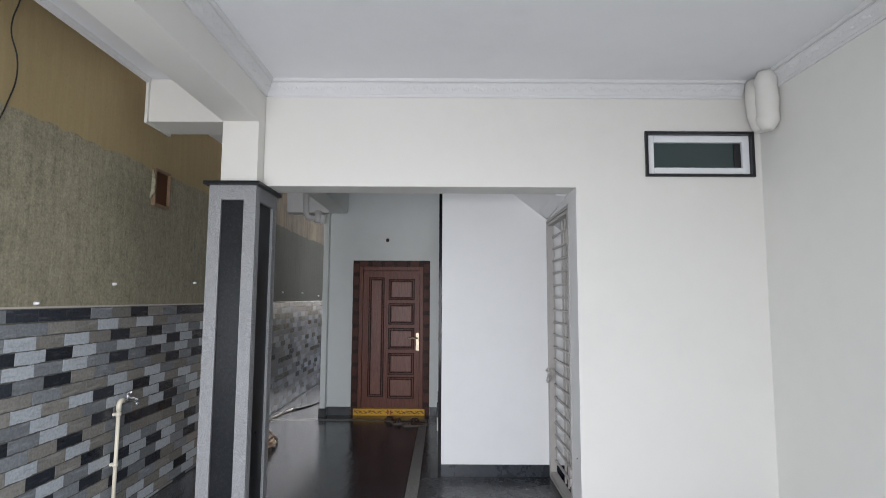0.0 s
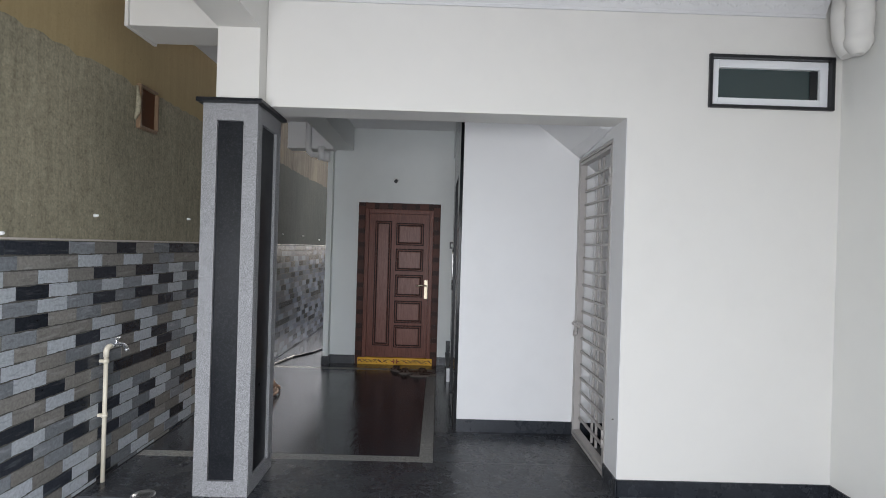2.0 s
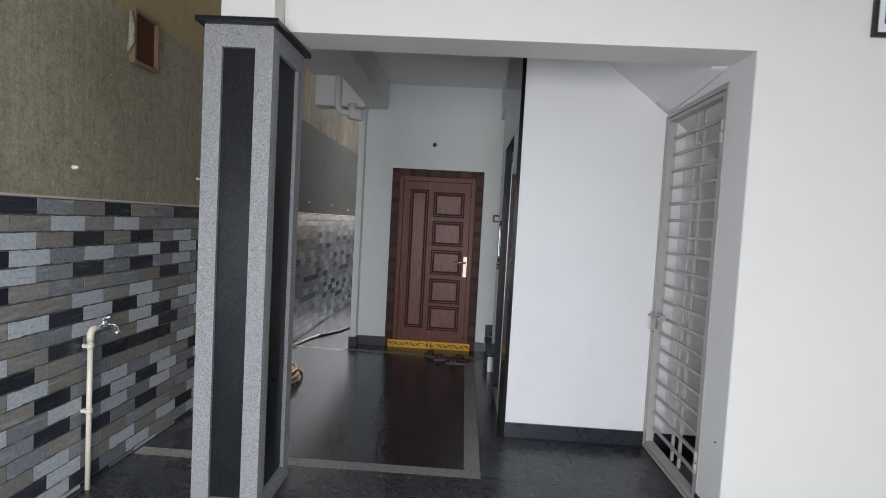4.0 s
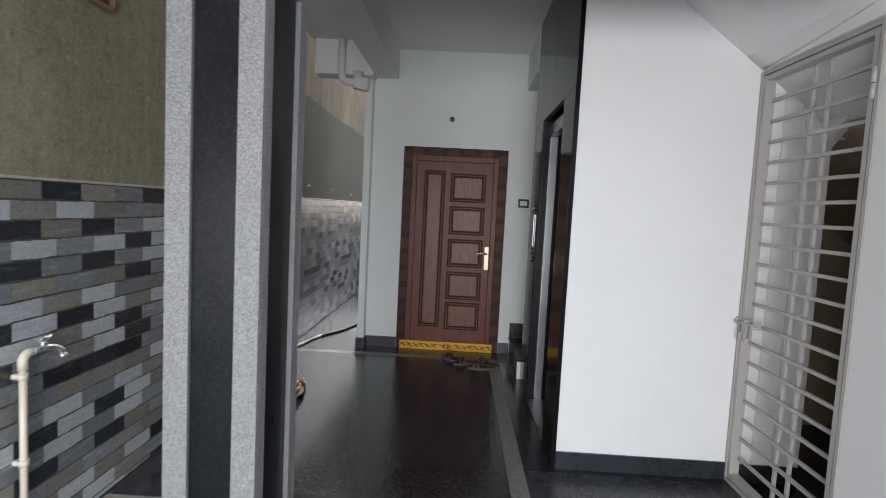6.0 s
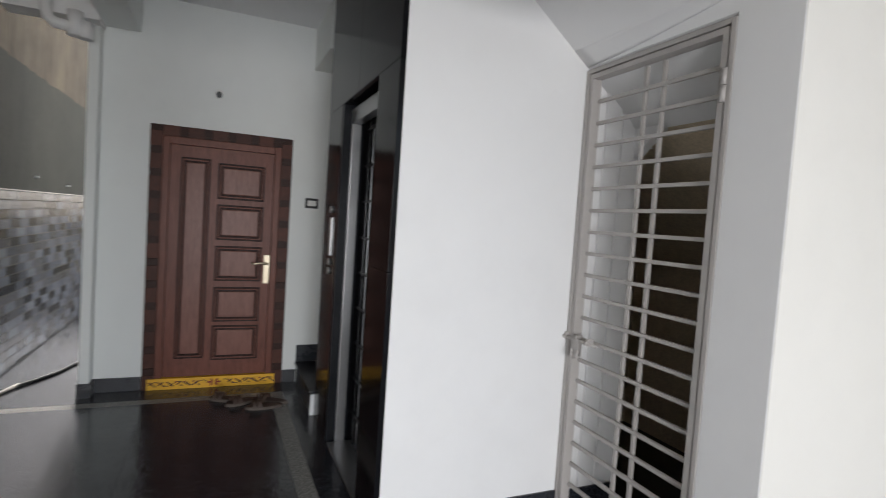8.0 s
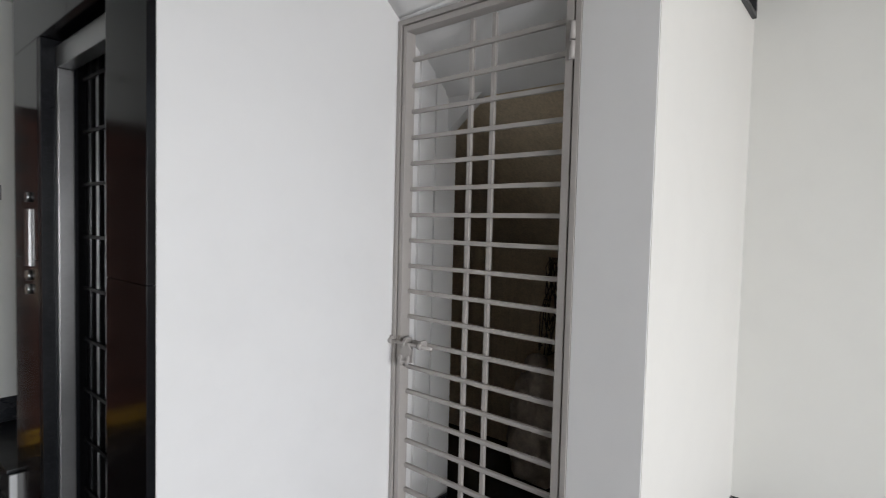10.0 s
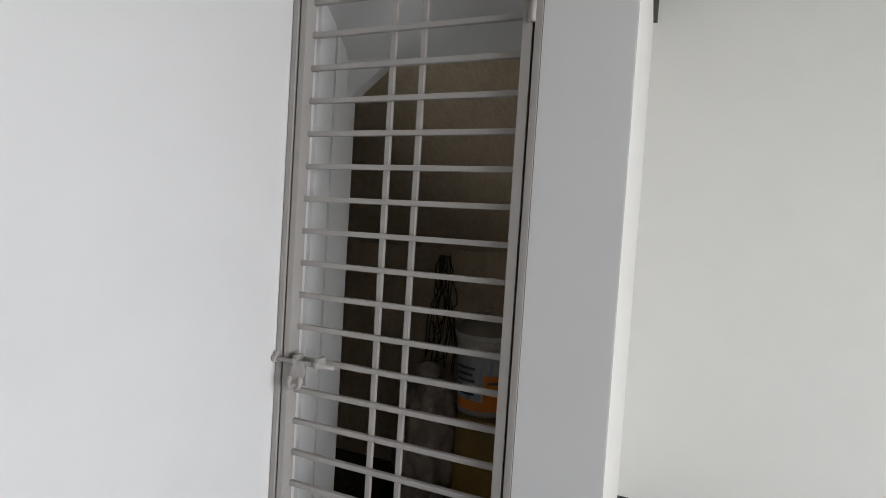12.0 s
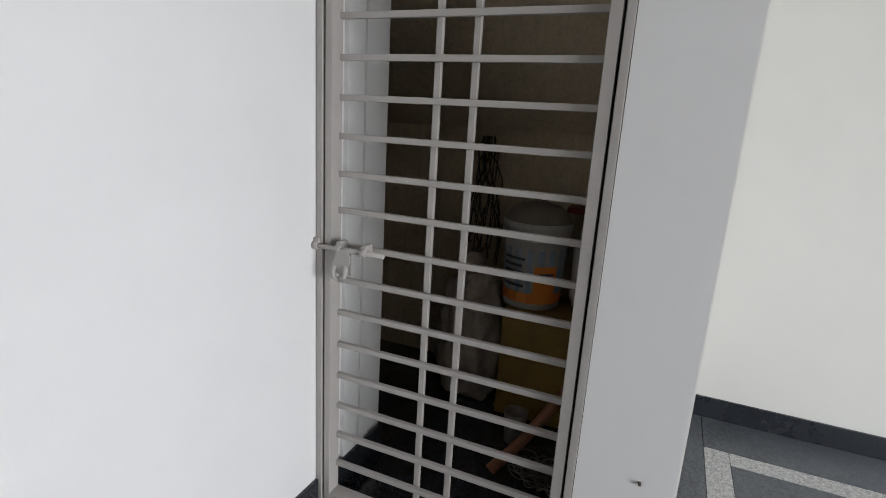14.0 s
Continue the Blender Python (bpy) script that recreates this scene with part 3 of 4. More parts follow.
# ---- pillar clad in granite ----
PX0, PX1, PY0, PY1 = -1.648, -1.33, 3.50, 3.94
pillar = thing("granite_pillar", (PX0, PY0, 0), "square pillar clad in grey granite with black inlaid panels", "pillar")
part("core", bx(PX0 + 0.02, PX1 - 0.02, PY0 + 0.02, PY1 - 0.02, 0, 2.284), M_BLACK, pillar, "polished black granite inlay")
S = 0.083
for nm, r in (
    ("corner_strip", (PX0, PX0 + S, PY0, PY0 + 0.02)), ("corner_strip", (PX1 - S, PX1, PY0, PY0 + 0.02)),
    ("corner_strip", (PX0, PX0 + S, PY1 - 0.02, PY1)), ("corner_strip", (PX1 - S, PX1, PY1 - 0.02, PY1)),
    ("corner_strip", (PX1 - 0.02, PX1, PY0 + 0.022, PY0 + S)), ("corner_strip", (PX1 - 0.02, PX1, PY1 - S, PY1 - 0.022)),
    ("corner_strip", (PX0, PX0 + 0.02, PY0 + 0.022, PY0 + S)), ("corner_strip", (PX0, PX0 + 0.02, PY1 - S, PY1 - 0.022)),
):
    bm = bmesh.new()
    box(bm, *r, 0, 2.284, bev=0.002)
    part(nm, bm, M_CLAD, pillar, "grey speckled granite strip")
for z0, z1 in ((0, 0.09), (2.185, 2.284)):
    for r in ((PX0 + S, PX1 - S, PY0, PY0 + 0.02), (PX1 - 0.02, PX1, PY0 + S, PY1 - S), (PX0, PX0 + 0.02, PY0 + S, PY1 - S), (PX0 + S, PX1 - S, PY1 - 0.02, PY1)):
        part("rail", bx(*r, z0, z1), M_CLAD, pillar, "grey speckled granite rail")
bm = bmesh.new()
box(bm, PX0 - 0.03, PX1 + 0.03, PY0 - 0.035, PY1 + 0.03, 2.284, ZH, bev=0.006)
part("cap", bm, M_BLACK, pillar, "black granite cap slab")

# ---- entrance door ----
door = thing("door_1", (-0.75, YB, 0), "closed dark teak panelled entrance door with brass handle", "door")
door["kind"] = "structure"
DX0, DX1 = -1.272, -0.241
# patterned tile border: alternating long and short pieces
def border_run(along, fixed0, fixed1, a, b):
    s, i = a, 0
    while s < b - 0.02:
        ln = min((0.115, 0.055)[i % 2], b - s)
        bm = bmesh.new()
        e = s + ln - 0.003
        if i % 2 == 0:
            r = (fixed0, fixed1, s, e) if along == "z" else (s, e, fixed0, fixed1)
            box(bm, r[0], r[1], YB - 0.016, YB + 0.05, r[2], r[3], bev=0.0015)
            mm = M_BORDER
        else:
            r = (fixed0 + 0.012, fixed1 - 0.012, s, e) if along == "z" else (s, e, fixed0 + 0.012, fixed1 - 0.012)
            box(bm, r[0], r[1], YB - 0.02, YB + 0.05, r[2], r[3], bev=0.0015)
            mm = M_BORDERD
        part("border_tile", bm, mm, door)
        s += ln
        i += 1


part("border_bed", bx(DX0, DX0 + 0.085, YB - 0.008, YB + 0.08, 0.0, 2.03), M_BORDERD, door, "dark brown tiled door surround")
part("border_bed", bx(DX1 - 0.085, DX1, YB - 0.008, YB + 0.08, 0.0, 2.03), M_BORDERD, door)
part("border_bed", bx(DX0 + 0.085, DX1 - 0.085, YB - 0.008, YB + 0.08, 1.95, 2.03), M_BORDERD, door)
border_run("z", DX0, DX0 + 0.085, 0.0, 2.03)
border_run("z", DX1 - 0.085, DX1, 0.0, 2.03)
border_run("x", 1.95, 2.03, DX0 + 0.088, DX1 - 0.088)
for r in ((DX0 + 0.086, DX0 + 0.135, 0.085, 1.95), (DX1 - 0.135, DX1 - 0.086, 0.085, 1.95), (DX0 + 0.136, DX1 - 0.136, 1.895, 1.95)):
    bm = bmesh.new()
    box(bm, r[0], r[1], YB - 0.012, YB + 0.08, r[2], r[3], bev=0.004)
    part("door_frame", bm, M_TEAK, door, "dark teak door frame")
LX0, LX1, LZ0, LZ1 = DX0 + 0.138, DX1 - 0.138, 0.088, 1.893
leaf = part("door_leaf", bx(LX0, LX1, YB + 0.02, YB + 0.05, LZ0, LZ1), M_TEAK, door, "dark teak door leaf")
PANELS = [(-1.05, -0.86, 0.24, 1.795)] + [(-0.785, -0.455, z, z + 0.262) for z in (0.22, 0.531, 0.86, 1.187, 1.512)]
# stiles and rails stand proud of the panels
xs = [LX0, -1.06, -0.85, -0.795, -0.445, LX1]
for a, b, z0, z1 in ((xs[0], xs[1], LZ0, LZ1), (xs[2], xs[3], LZ0, LZ1), (xs[4], xs[5], LZ0, LZ1), (xs[1], xs[2], LZ0, 0.23), (xs[1], xs[2], 1.805, LZ1)):
    part("stile", bx(a, b, YB + 0.006, YB + 0.02, z0, z1), M_TEAK, leaf)
zs = [LZ0] + [v for q in PANELS[1:] for v in (q[2] - 0.01, q[3] + 0.01)] + [LZ1]
for z0, z1 in zip(zs[0::2], zs[1::2]):
    part("rail", bx(xs[3], xs[4], YB + 0.006, YB + 0.02, z0, z1), M_TEAK, leaf)
for a, b, z0, z1 in PANELS:
    for nm, o, w, front, mm, lab in (("moulding", -0.01, 0.013, 0.004, M_GROOVE, "dark panel groove"), ("bead", 0.003, 0.011, -0.003, M_TEAK, ""), ("moulding", 0.014, 0.013, 0.005, M_GROOVE, "dark panel groove")):
        bm = bmesh.new()
        a2, b2, y0, y1 = a + o, b - o, z0 + o, z1 - o
        for r in ((a2, a2 + w, y0, y1), (b2 - w, b2, y0, y1), (a2 + w, b2 - w, y0, y0 + w), (a2 + w, b2 - w, y1 - w, y1)):
            box(bm, r[0], r[1], YB + front, YB + 0.019, r[2], r[3], bev=0.003)
        part(nm, bm, mm, leaf, lab)
    bm = bmesh.new()
    box(bm, a + 0.028, b - 0.028, YB + 0.002, YB + 0.019, z0 + 0.028, z1 - 0.028, bev=0.006)
    part("panel", bm, M_TEAKP, leaf, "paler raised wood panel")
bm = bmesh.new()
box(bm, -0.425, -0.38, YB - 0.003, YB + 0.006, 0.835, 1.07, bev=0.003)
plate = part("handle_plate", bm, M_BRASS, door, "brass lock plate")
bm = bmesh.new()
tube(bm, [(-0.402, YB, 1.0), (-0.402, YB - 0.045, 1.0), (-0.415, YB - 0.052, 1.002), (-0.46, YB - 0.055, 1.008), (-0.50, YB - 0.052, 0.998), (-0.522, YB - 0.05, 1.006)], 0.009, 10)
part("lever", bm, M_BRASS, plate)
bm = bmesh.new()
tube(bm, [(-0.402, YB - 0.006, 0.895), (-0.402, YB + 0.002, 0.895)], 0.012, 14)
part("keyhole", bm, M_BRASS, plate)

# painted threshold
sill = thing("door_threshold", (-0.77, 7.02, 0), "yellow painted threshold with red and brown floral motifs", "threshold")
bm = bmesh.new()
box(bm, -1.235, -0.30, 7.022, 7.16, 0, 0.085, bev=0.002)
part("threshold_block", bm, M_YELLOW, sill)
def petal(name, mm, cx, cz, ax, az, ang):
    bm = bmesh.new()
    vs = []
    for k in range(8):
        u, v = ax * math.cos(k * math.pi / 4), az * math.sin(k * math.pi / 4)
        vs.append((cx + u * math.cos(ang) - v * math.sin(ang), cz + u * math.sin(ang) + v * math.cos(ang)))
    prism(bm, vs, "y", 7.0195, 7.0215)
    part(name, bm, mm, sill)


for k in range(15):
    cx = -1.20 + k * 0.0618
    if abs(cx + 0.76) > 0.07:
        petal("painted_leaf", M_DKBROWN, cx, 0.047, 0.026, 0.006, 0.6 if k % 2 else -0.6)
        petal("painted_leaf", M_DKBROWN, cx + 0.02, 0.03, 0.013, 0.005, -0.5)
        petal("painted_petal", M_RED, cx - 0.018, 0.058, 0.008, 0.006, 0.3)
for k in range(46):
    cx = -1.215 + k * 0.0197
    if abs(cx + 0.76) > 0.06:
        petal("painted_stem", M_DKBROWN, cx, 0.044 + 0.017 * math.sin(k * 0.75), 0.0125, 0.0032, math.atan2(0.013 * math.cos(k * 0.75), 0.02))
for k in range(6):
    petal("painted_petal", M_RED, -0.76 + 0.035 * math.cos(k * math.pi / 3), 0.043 + 0.016 * math.sin(k * math.pi / 3), 0.017, 0.008, k * math.pi / 3)

# ---- lift front in black granite ----
lift = thing("lift_surround", (-0.1, 5.5, 0), "polished black granite lift surround with open doorway", "lift")
GX0, GX1 = -0.102, -0.077
for y0, y1, z0, z1 in ((YP - 0.004, 5.018, 0, 1.2), (YP - 0.004, 5.018, 1.202, 2.118), (5.822, 6.23, 0, 1.2), (5.822, 6.23, 1.202, 2.118), (YP - 0.004, 5.42, 2.12, ZB), (5.422, 6.23, 2.12, ZB)):
    bm = bmesh.new()
    box(bm, GX0, GX1, y0, y1, z0, z1, bev=0.001)
    part("granite_slab", bm, M_LIFT, lift)
part("shaft_wall", bx(-0.077, 0.14, 4.842, 5.018, 0, ZB), M_LIFT, lift)
part("shaft_wall", bx(-0.077, 0.14, 5.822, 6.23, 0, ZB), M_LIFT, lift)
part("shaft_wall", bx(-0.077, 0.14, 5.018, 5.822, 2.12, ZB), M_LIFT, lift)
part("reveal", bx(-0.10, 0.03, 5.785, 5.820, 0, 2.118), M_BLACK, lift, "black granite reveal")
part("reveal", bx(-0.075, 0.03, 5.02, 5.035, 0, 2.118), M_BLACK, lift, "black granite reveal")
bm = bmesh.new()
box(bm, -0.048, 0.008, 5.752, 5.783, 0.0, 2.0, bev=0.002)
part("steel_jamb", bm, M_STEEL, lift, "brushed steel door jamb")
bm = bmesh.new()
box(bm, -0.048, 0.008, 5.037, 5.783, 2.002, 2.09, bev=0.002)
part("steel_header", bm, M_STEEL, lift, "brushed steel door header")
part("sill", bx(-0.10, 0.05, 5.037, 5.750, 0.0, 0.012), M_STEEL, lift, "grooved steel sill")
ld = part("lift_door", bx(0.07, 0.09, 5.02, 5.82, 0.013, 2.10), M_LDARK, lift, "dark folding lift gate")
for k in range(7):
    y = 5.07 + k * 0.1
    bm = bmesh.new()
    box(bm, 0.042, 0.07, y, y + 0.026, 0.013, 2.09, bev=0.002)
    part("gate_picket", bm, M_LPICK, ld, "dark glossy gate picket")
for k in range(9):
    z = 0.2 + k * 0.22
    part("gate_link", bx(0.036, 0.042, 5.05, 5.74, z, z + 0.014), M_LDARK, ld)
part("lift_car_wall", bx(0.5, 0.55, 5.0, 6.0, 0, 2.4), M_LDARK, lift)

lop = thing("lift_call_panel", (-0.105, 5.965, 1.3), "slim steel lift call panel with round buttons", "lift button")
bm = bmesh.new()
box(bm, -0.112, -0.1025, 5.93, 6.00, 1.17, 1.42, bev=0.003)
part("plate", bm, M_STEEL, lop)
for z in (1.47, 1.13, 1.07):
    bm = bmesh.new()
    tube(bm, [(-0.1025, 5.965, z), (-0.116, 5.965, z)], 0.022, 16)
    part("button", bm, M_STEEL, lop)

# ---- stair entry ----
stair = thing("stair_steps", (-0.12, 6.7, 0), "dark granite steps rising beside the lift", "stairs")
for k in range(3):
    x = -0.125 + 0.27 * k
    bm = bmesh.new()
    box(bm, x, x + 0.4, 6.275, YB - 0.002, 0.0, 0.17 * (k + 1) - 0.022)
    part("riser", bm, M_SKIRT, stair)
    bm = bmesh.new()
    box(bm, x - 0.012, x + 0.29, 6.27, YB - 0.002, 0.17 * (k + 1) - 0.02, 0.17 * (k + 1), bev=0.004)
    part("tread", bm, M_BLACK, stair)
bm = bmesh.new()
box(bm, -0.13, -0.10, 6.245, 6.262, 0.0, 0.15, bev=0.002)
tagged(part("edge_trim", bm, M_UPVC), "small white edge strip at the foot of the steps", "trim")

# ---- grille gate ----
gate = thing("grille_gate", (0.88, 4.3, 0), "closed grey painted steel grille gate with sliding bolt", "gate")
GY0, GY1, GTOP = 3.882, 4.697, 2.227
X0 = 0.868
FX = X0 - 0.006
for r in ((FX, X0 + 0.05, GY0, GY0 + 0.02, 0.004, GTOP), (FX, X0 + 0.05, GY1 - 0.02, GY1, 0.004, GTOP), (FX, X0 + 0.05, GY0 + 0.02, GY1 - 0.02, GTOP - 0.02, GTOP), (FX, X0 + 0.05, GY0 + 0.02, GY1 - 0.02, 0.004, 0.026)):
    bm = bmesh.new()
    box(bm, *r, bev=0.002)
    part("frame_bar", bm, M_GATE, gate)
# near-black strips colour in the shadow gap between fixed frame and leaf
for r in ((X0 + 0.02, X0 + 0.05, GY0 + 0.02, GY0 + 0.027, 0.026, GTOP - 0.02), (X0 + 0.02, X0 + 0.05, GY1 - 0.027, GY1 - 0.02, 0.026, GTOP - 0.02)):
    part("gap_shadow", bx(*r), M_DARKGAP, gate)
for r in ((X0 + 0.002, X0 + 0.02, GY0 - 0.004, GY0 - 0.0005, 0.1, GTOP), (X0 + 0.002, X0 + 0.02, GY0, GY1, GTOP + 0.0005, GTOP + 0.004)):
    part("joint_line", bx(*r), M_DARKGAP, gate)
LX = X0 - 0.002
LY0, LY1, LT, LB = GY0 + 0.027, GY1 - 0.027, GTOP - 0.025, 0.034
SW = 0.028
for r in ((LX, X0 + 0.05, LY0, LY0 + SW, LB, LT), (LX, X0 + 0.05, LY1 - 0.022, LY1, LB, LT)):
    bm = bmesh.new()
    box(bm, *r, bev=0.002)
    part("leaf_stile", bm, M_GATE, gate)
for z in (LB, LT - 0.024):
    bm = bmesh.new()
    box(bm, LX, X0 + 0.05, LY0 + SW, LY1 - 0.022, z, z + 0.024, bev=0.002)
    part("leaf_rail", bm, M_GATE, gate)
BY0, BY1 = LY0 + SW, LY1 - 0.022
bm = bmesh.new()
box(bm, -0.008, 0.008, -(BY1 - BY0) / 2, (BY1 - BY0) / 2, -0.0085, 0.0085, bev=0.002)
bar_mesh = mesh_of("grille_bar", bm, M_GATE)
for k in range(-7, 12):
    share("grille_bar", bar_mesh, gate, (X0 + 0.042, (BY0 + BY1) / 2, 0.899 + 0.1068 * k))
bm = bmesh.new()
box(bm, -0.008, 0.008, -0.0085, 0.0085, -(LT - LB) / 2 + 0.024, (LT - LB) / 2 - 0.024, bev=0.002)
vbar = mesh_of("upright_bar", bm, M_GATE)
for y in (4.358, 4.255):
    share("upright_bar", vbar, gate, (X0 + 0.0585, y, (LT + LB) / 2))
for z in (1.99, 0.25):
    bm = bmesh.new()
    tube(bm, [(X0 - 0.006, LY0 + 0.002, z - 0.06), (X0 - 0.006, LY0 + 0.002, z - 0.002)], 0.011, 12)
    tube(bm, [(X0 - 0.006, LY0 + 0.002, z + 0.002), (X0 - 0.006, LY0 + 0.002, z + 0.06)], 0.0105, 12)
    box(bm, X0 + 0.0, X0 + 0.012, LY0 - 0.012, LY0 + 0.024, z - 0.055, z + 0.055)
    part("hinge", bm, M_GATE, gate, "painted knuckle hinge")
ZBOLT = 0.903
bm = bmesh.new()
tube(bm, [(X0 - 0.016, 4.735, ZBOLT), (X0 - 0.016, 4.462, ZBOLT)], 0.0075, 12)
tube(bm, [(X0 - 0.016, 4.74, ZBOLT), (X0 - 0.016, 4.722, ZBOLT)], 0.012, 12)
bolt = part("sliding_bolt", bm, M_GATE, gate, "painted sliding bolt rod")
for y in (4.69, 4.61, 4.526):
    bm = bmesh.new()
    tube(bm, [(X0 - 0.016, y - 0.009, ZBOLT), (X0 - 0.016, y + 0.009, ZBOLT)], 0.0125, 12)
    box(bm, X0 - 0.018, X0 + 0.019, y - 0.007, y + 0.007, ZBOLT - 0.008, ZBOLT + 0.022)
    part("bolt_guide", bm, M_GATE, bolt)
bm = bmesh.new()
xh = X0 - 0.028
prism(bm, [(4.612, ZBOLT + 0.004), (4.579, ZBOLT + 0.004), (4.565, 0.887), (4.566, 0.867), (4.577, 0.849), (4.618, 0.846), (4.625, 0.857), (4.620, 0.872), (4.612, 0.889)], "x", xh, xh + 0.007)
bmesh.ops.bevel(bm, geom=bm.edges[:], offset=0.0018, segments=2, profile=0.6, affect="EDGES")
for pts in ([(xh + 0.004, 4.616, 0.857), (xh + 0.001, 4.623, 0.839), (xh - 0.003, 4.617, 0.821), (xh - 0.001, 4.607, 0.814), (xh + 0.002, 4.604, 0.823)],
            [(xh + 0.004, 4.584, 0.859), (xh + 0.001, 4.579, 0.842), (xh - 0.003, 4.582, 0.826), (xh - 0.001, 4.591, 0.818), (xh + 0.002, 4.596, 0.832)]):
    tube(bm, pts, 0.0065, 10, True, [0.009, 0.0085, 0.0075, 0.006, 0.004])
part("hasp", bm, M_GATE, bolt, "hinged hasp tongue with two prongs")
bm = bmesh.new()
box(bm, LX - 0.004, LX - 0.0005, 4.575, 4.648, 0.825, 0.895, bev=0.001)
part("lock_plate", bm, M_GATE, gate)

# ---- ventilator window ----
win = thing("window_1", (1.75, YF, 2.55), "small fixed ventilator window with black trim and tinted glass", "window")
win["kind"] = "structure"
WX0, WX1, WZ0, WZ1 = 1.358, 2.128, 2.389, 2.715
def ring(bm, x0, x1, z0, z1, w, y0, y1, bev=0.002):
    for r in ((x0, x0 + w, z0, z1), (x1 - w, x1, z0, z1), (x0 + w, x1 - w, z0, z0 + w), (x0 + w, x1 - w, z1 - w, z1)):
        box(bm, r[0], r[1], y0, y1, r[2], r[3], bev=bev)
bm = bmesh.new()
ring(bm, WX0, WX1, WZ0, WZ1, 0.02, YF - 0.018, YI)
part("trim", bm, M_GREYTR, win, "black granite trim")
bm = bmesh.new()
ring(bm, WX0 + 0.021, WX1 - 0.021, WZ0 + 0.021, WZ1 - 0.021, 0.05, YF + 0.015, YF + 0.07, 0.004)
wf = part("window_frame", bm, M_UPVC, win, "white window frame")
part("pane", bx(WX0 + 0.071, WX1 - 0.071, YF + 0.04, YF + 0.046, WZ0 + 0.071, WZ1 - 0.071), M_GLASS, win, "dark tinted glass pane")
bm = bmesh.new()
box(bm, WX1 - 0.122, WX1 - 0.074, YF + 0.032, YF + 0.039, WZ0 + 0.072, WZ1 - 0.072)
part("glazing_bar", bm, M_GREYTR, win)
setting("wall_behind_window", bx(1.3, 2.17, 4.3, 4.35, 1.95, 3.0), M_BARE, "dark wall behind the ventilator window", "wall")

# ---- wrapped pipe in the porch corner ----
wp = thing("wrapped_pipe", (2.12, 3.56, 2.66), "lumpy pipe bend wrapped and painted white in the corner", "pipe")
bm = bmesh.new()
pts, rad = [], []
rnd = random.Random(3)
for k in range(22):
    t = k / 21
    pts.append((2.10 + 0.006 * math.sin(t * 3) + 0.006 * t * t, 3.42 + 0.01 * t, 3.06 - 0.40 * t))
    rad.append(0.068 + 0.003 * math.sin(t * 17) * t + rnd.uniform(-0.003, 0.003) - (0.03 * max(0, t - 0.85) / 0.15) - 0.02 * max(0, 0.12 - t) / 0.12)
tube(bm, pts, 0.07, 20, True, rad)
part("wrap", bm, M_CREAM, wp)
bm = bmesh.new()
tube(bm, [(2.09, 3.54, 3.04), (2.09, 3.53, 2.92), (2.095, 3.52, 2.80), (2.105, 3.51, 2.72), (2.11, 3.50, 2.68)], 0.06, 16, True, [0.05, 0.062, 0.064, 0.058, 0.04])
part("bandage_edge", bm, M_CREAM, wp)

# ---- tap on the boundary wall ----
tap = thing("garden_tap", (-2.26, 3.655, 0), "chrome tap on a cream plastic standpipe against slate tiles", "tap")
tx, ty = -2.262, 3.655
bm = bmesh.new()
tube(bm, [(tx, ty, 0), (tx, ty, 0.45), (tx, ty, 0.780)], 0.0125, 14)
part("standpipe", bm, M_PVC, tap, "cream plastic pipe")
bm = bmesh.new()
tube(bm, [(tx, ty, 0.760), (tx, ty, 0.795), (tx, ty + 0.008, 0.810), (tx, ty + 0.022, 0.818), (tx, ty + 0.045, 0.818)], 0.0165, 14)
part("elbow", bm, M_PVC, tap)
for z in (0.405, 0.735):
    bm = bmesh.new()
    tube(bm, [(tx, ty, z - 0.012), (tx, ty, z + 0.012)], 0.0175, 14)
    box(bm, XL + 0.012, tx, ty - 0.011, ty + 0.011, z - 0.008, z + 0.008)
    part("pipe_clip", bm, M_PVC, tap)
bm = bmesh.new()
tube(bm, [(tx, ty + 0.043, 0.818), (tx, ty + 0.056, 0.818)], 0.0175, 16)
tube(bm, [(tx, ty + 0.05, 0.818), (tx + 0.004, ty + 0.072, 0.818), (tx + 0.006, ty + 0.088, 0.818), (tx + 0.010, ty + 0.105, 0.817), (tx + 0.02, ty + 0.135, 0.812), (tx + 0.027, ty + 0.152, 0.798), (tx + 0.03, ty + 0.158, 0.775)], 0.012, 14, True, [0.0115, 0.013, 0.0175, 0.0135, 0.0115, 0.0115, 0.0115])
tube(bm, [(tx + 0.0295, ty + 0.157, 0.782), (tx + 0.0305, ty + 0.159, 0.766)], 0.0138, 14)
body = part("tap_body", bm, M_CHROME, tap, "chrome tap body")
bm = bmesh.new()
tube(bm, [(tx + 0.006, ty + 0.088, 0.828), (tx + 0.006, ty + 0.088, 0.838), (tx + 0.006, ty + 0.088, 0.842), (tx + 0.006, ty + 0.088, 0.858)], 0.008, 14, True, [0.0125, 0.0125, 0.008, 0.011])
tube(bm, [(tx + 0.006, ty + 0.068, 0.853), (tx + 0.007, ty + 0.09, 0.856), (tx + 0.01, ty + 0.118, 0.86)], 0.006, 12, True, [0.008, 0.011, 0.008])
part("tap_handle", bm, M_CHROME, body)

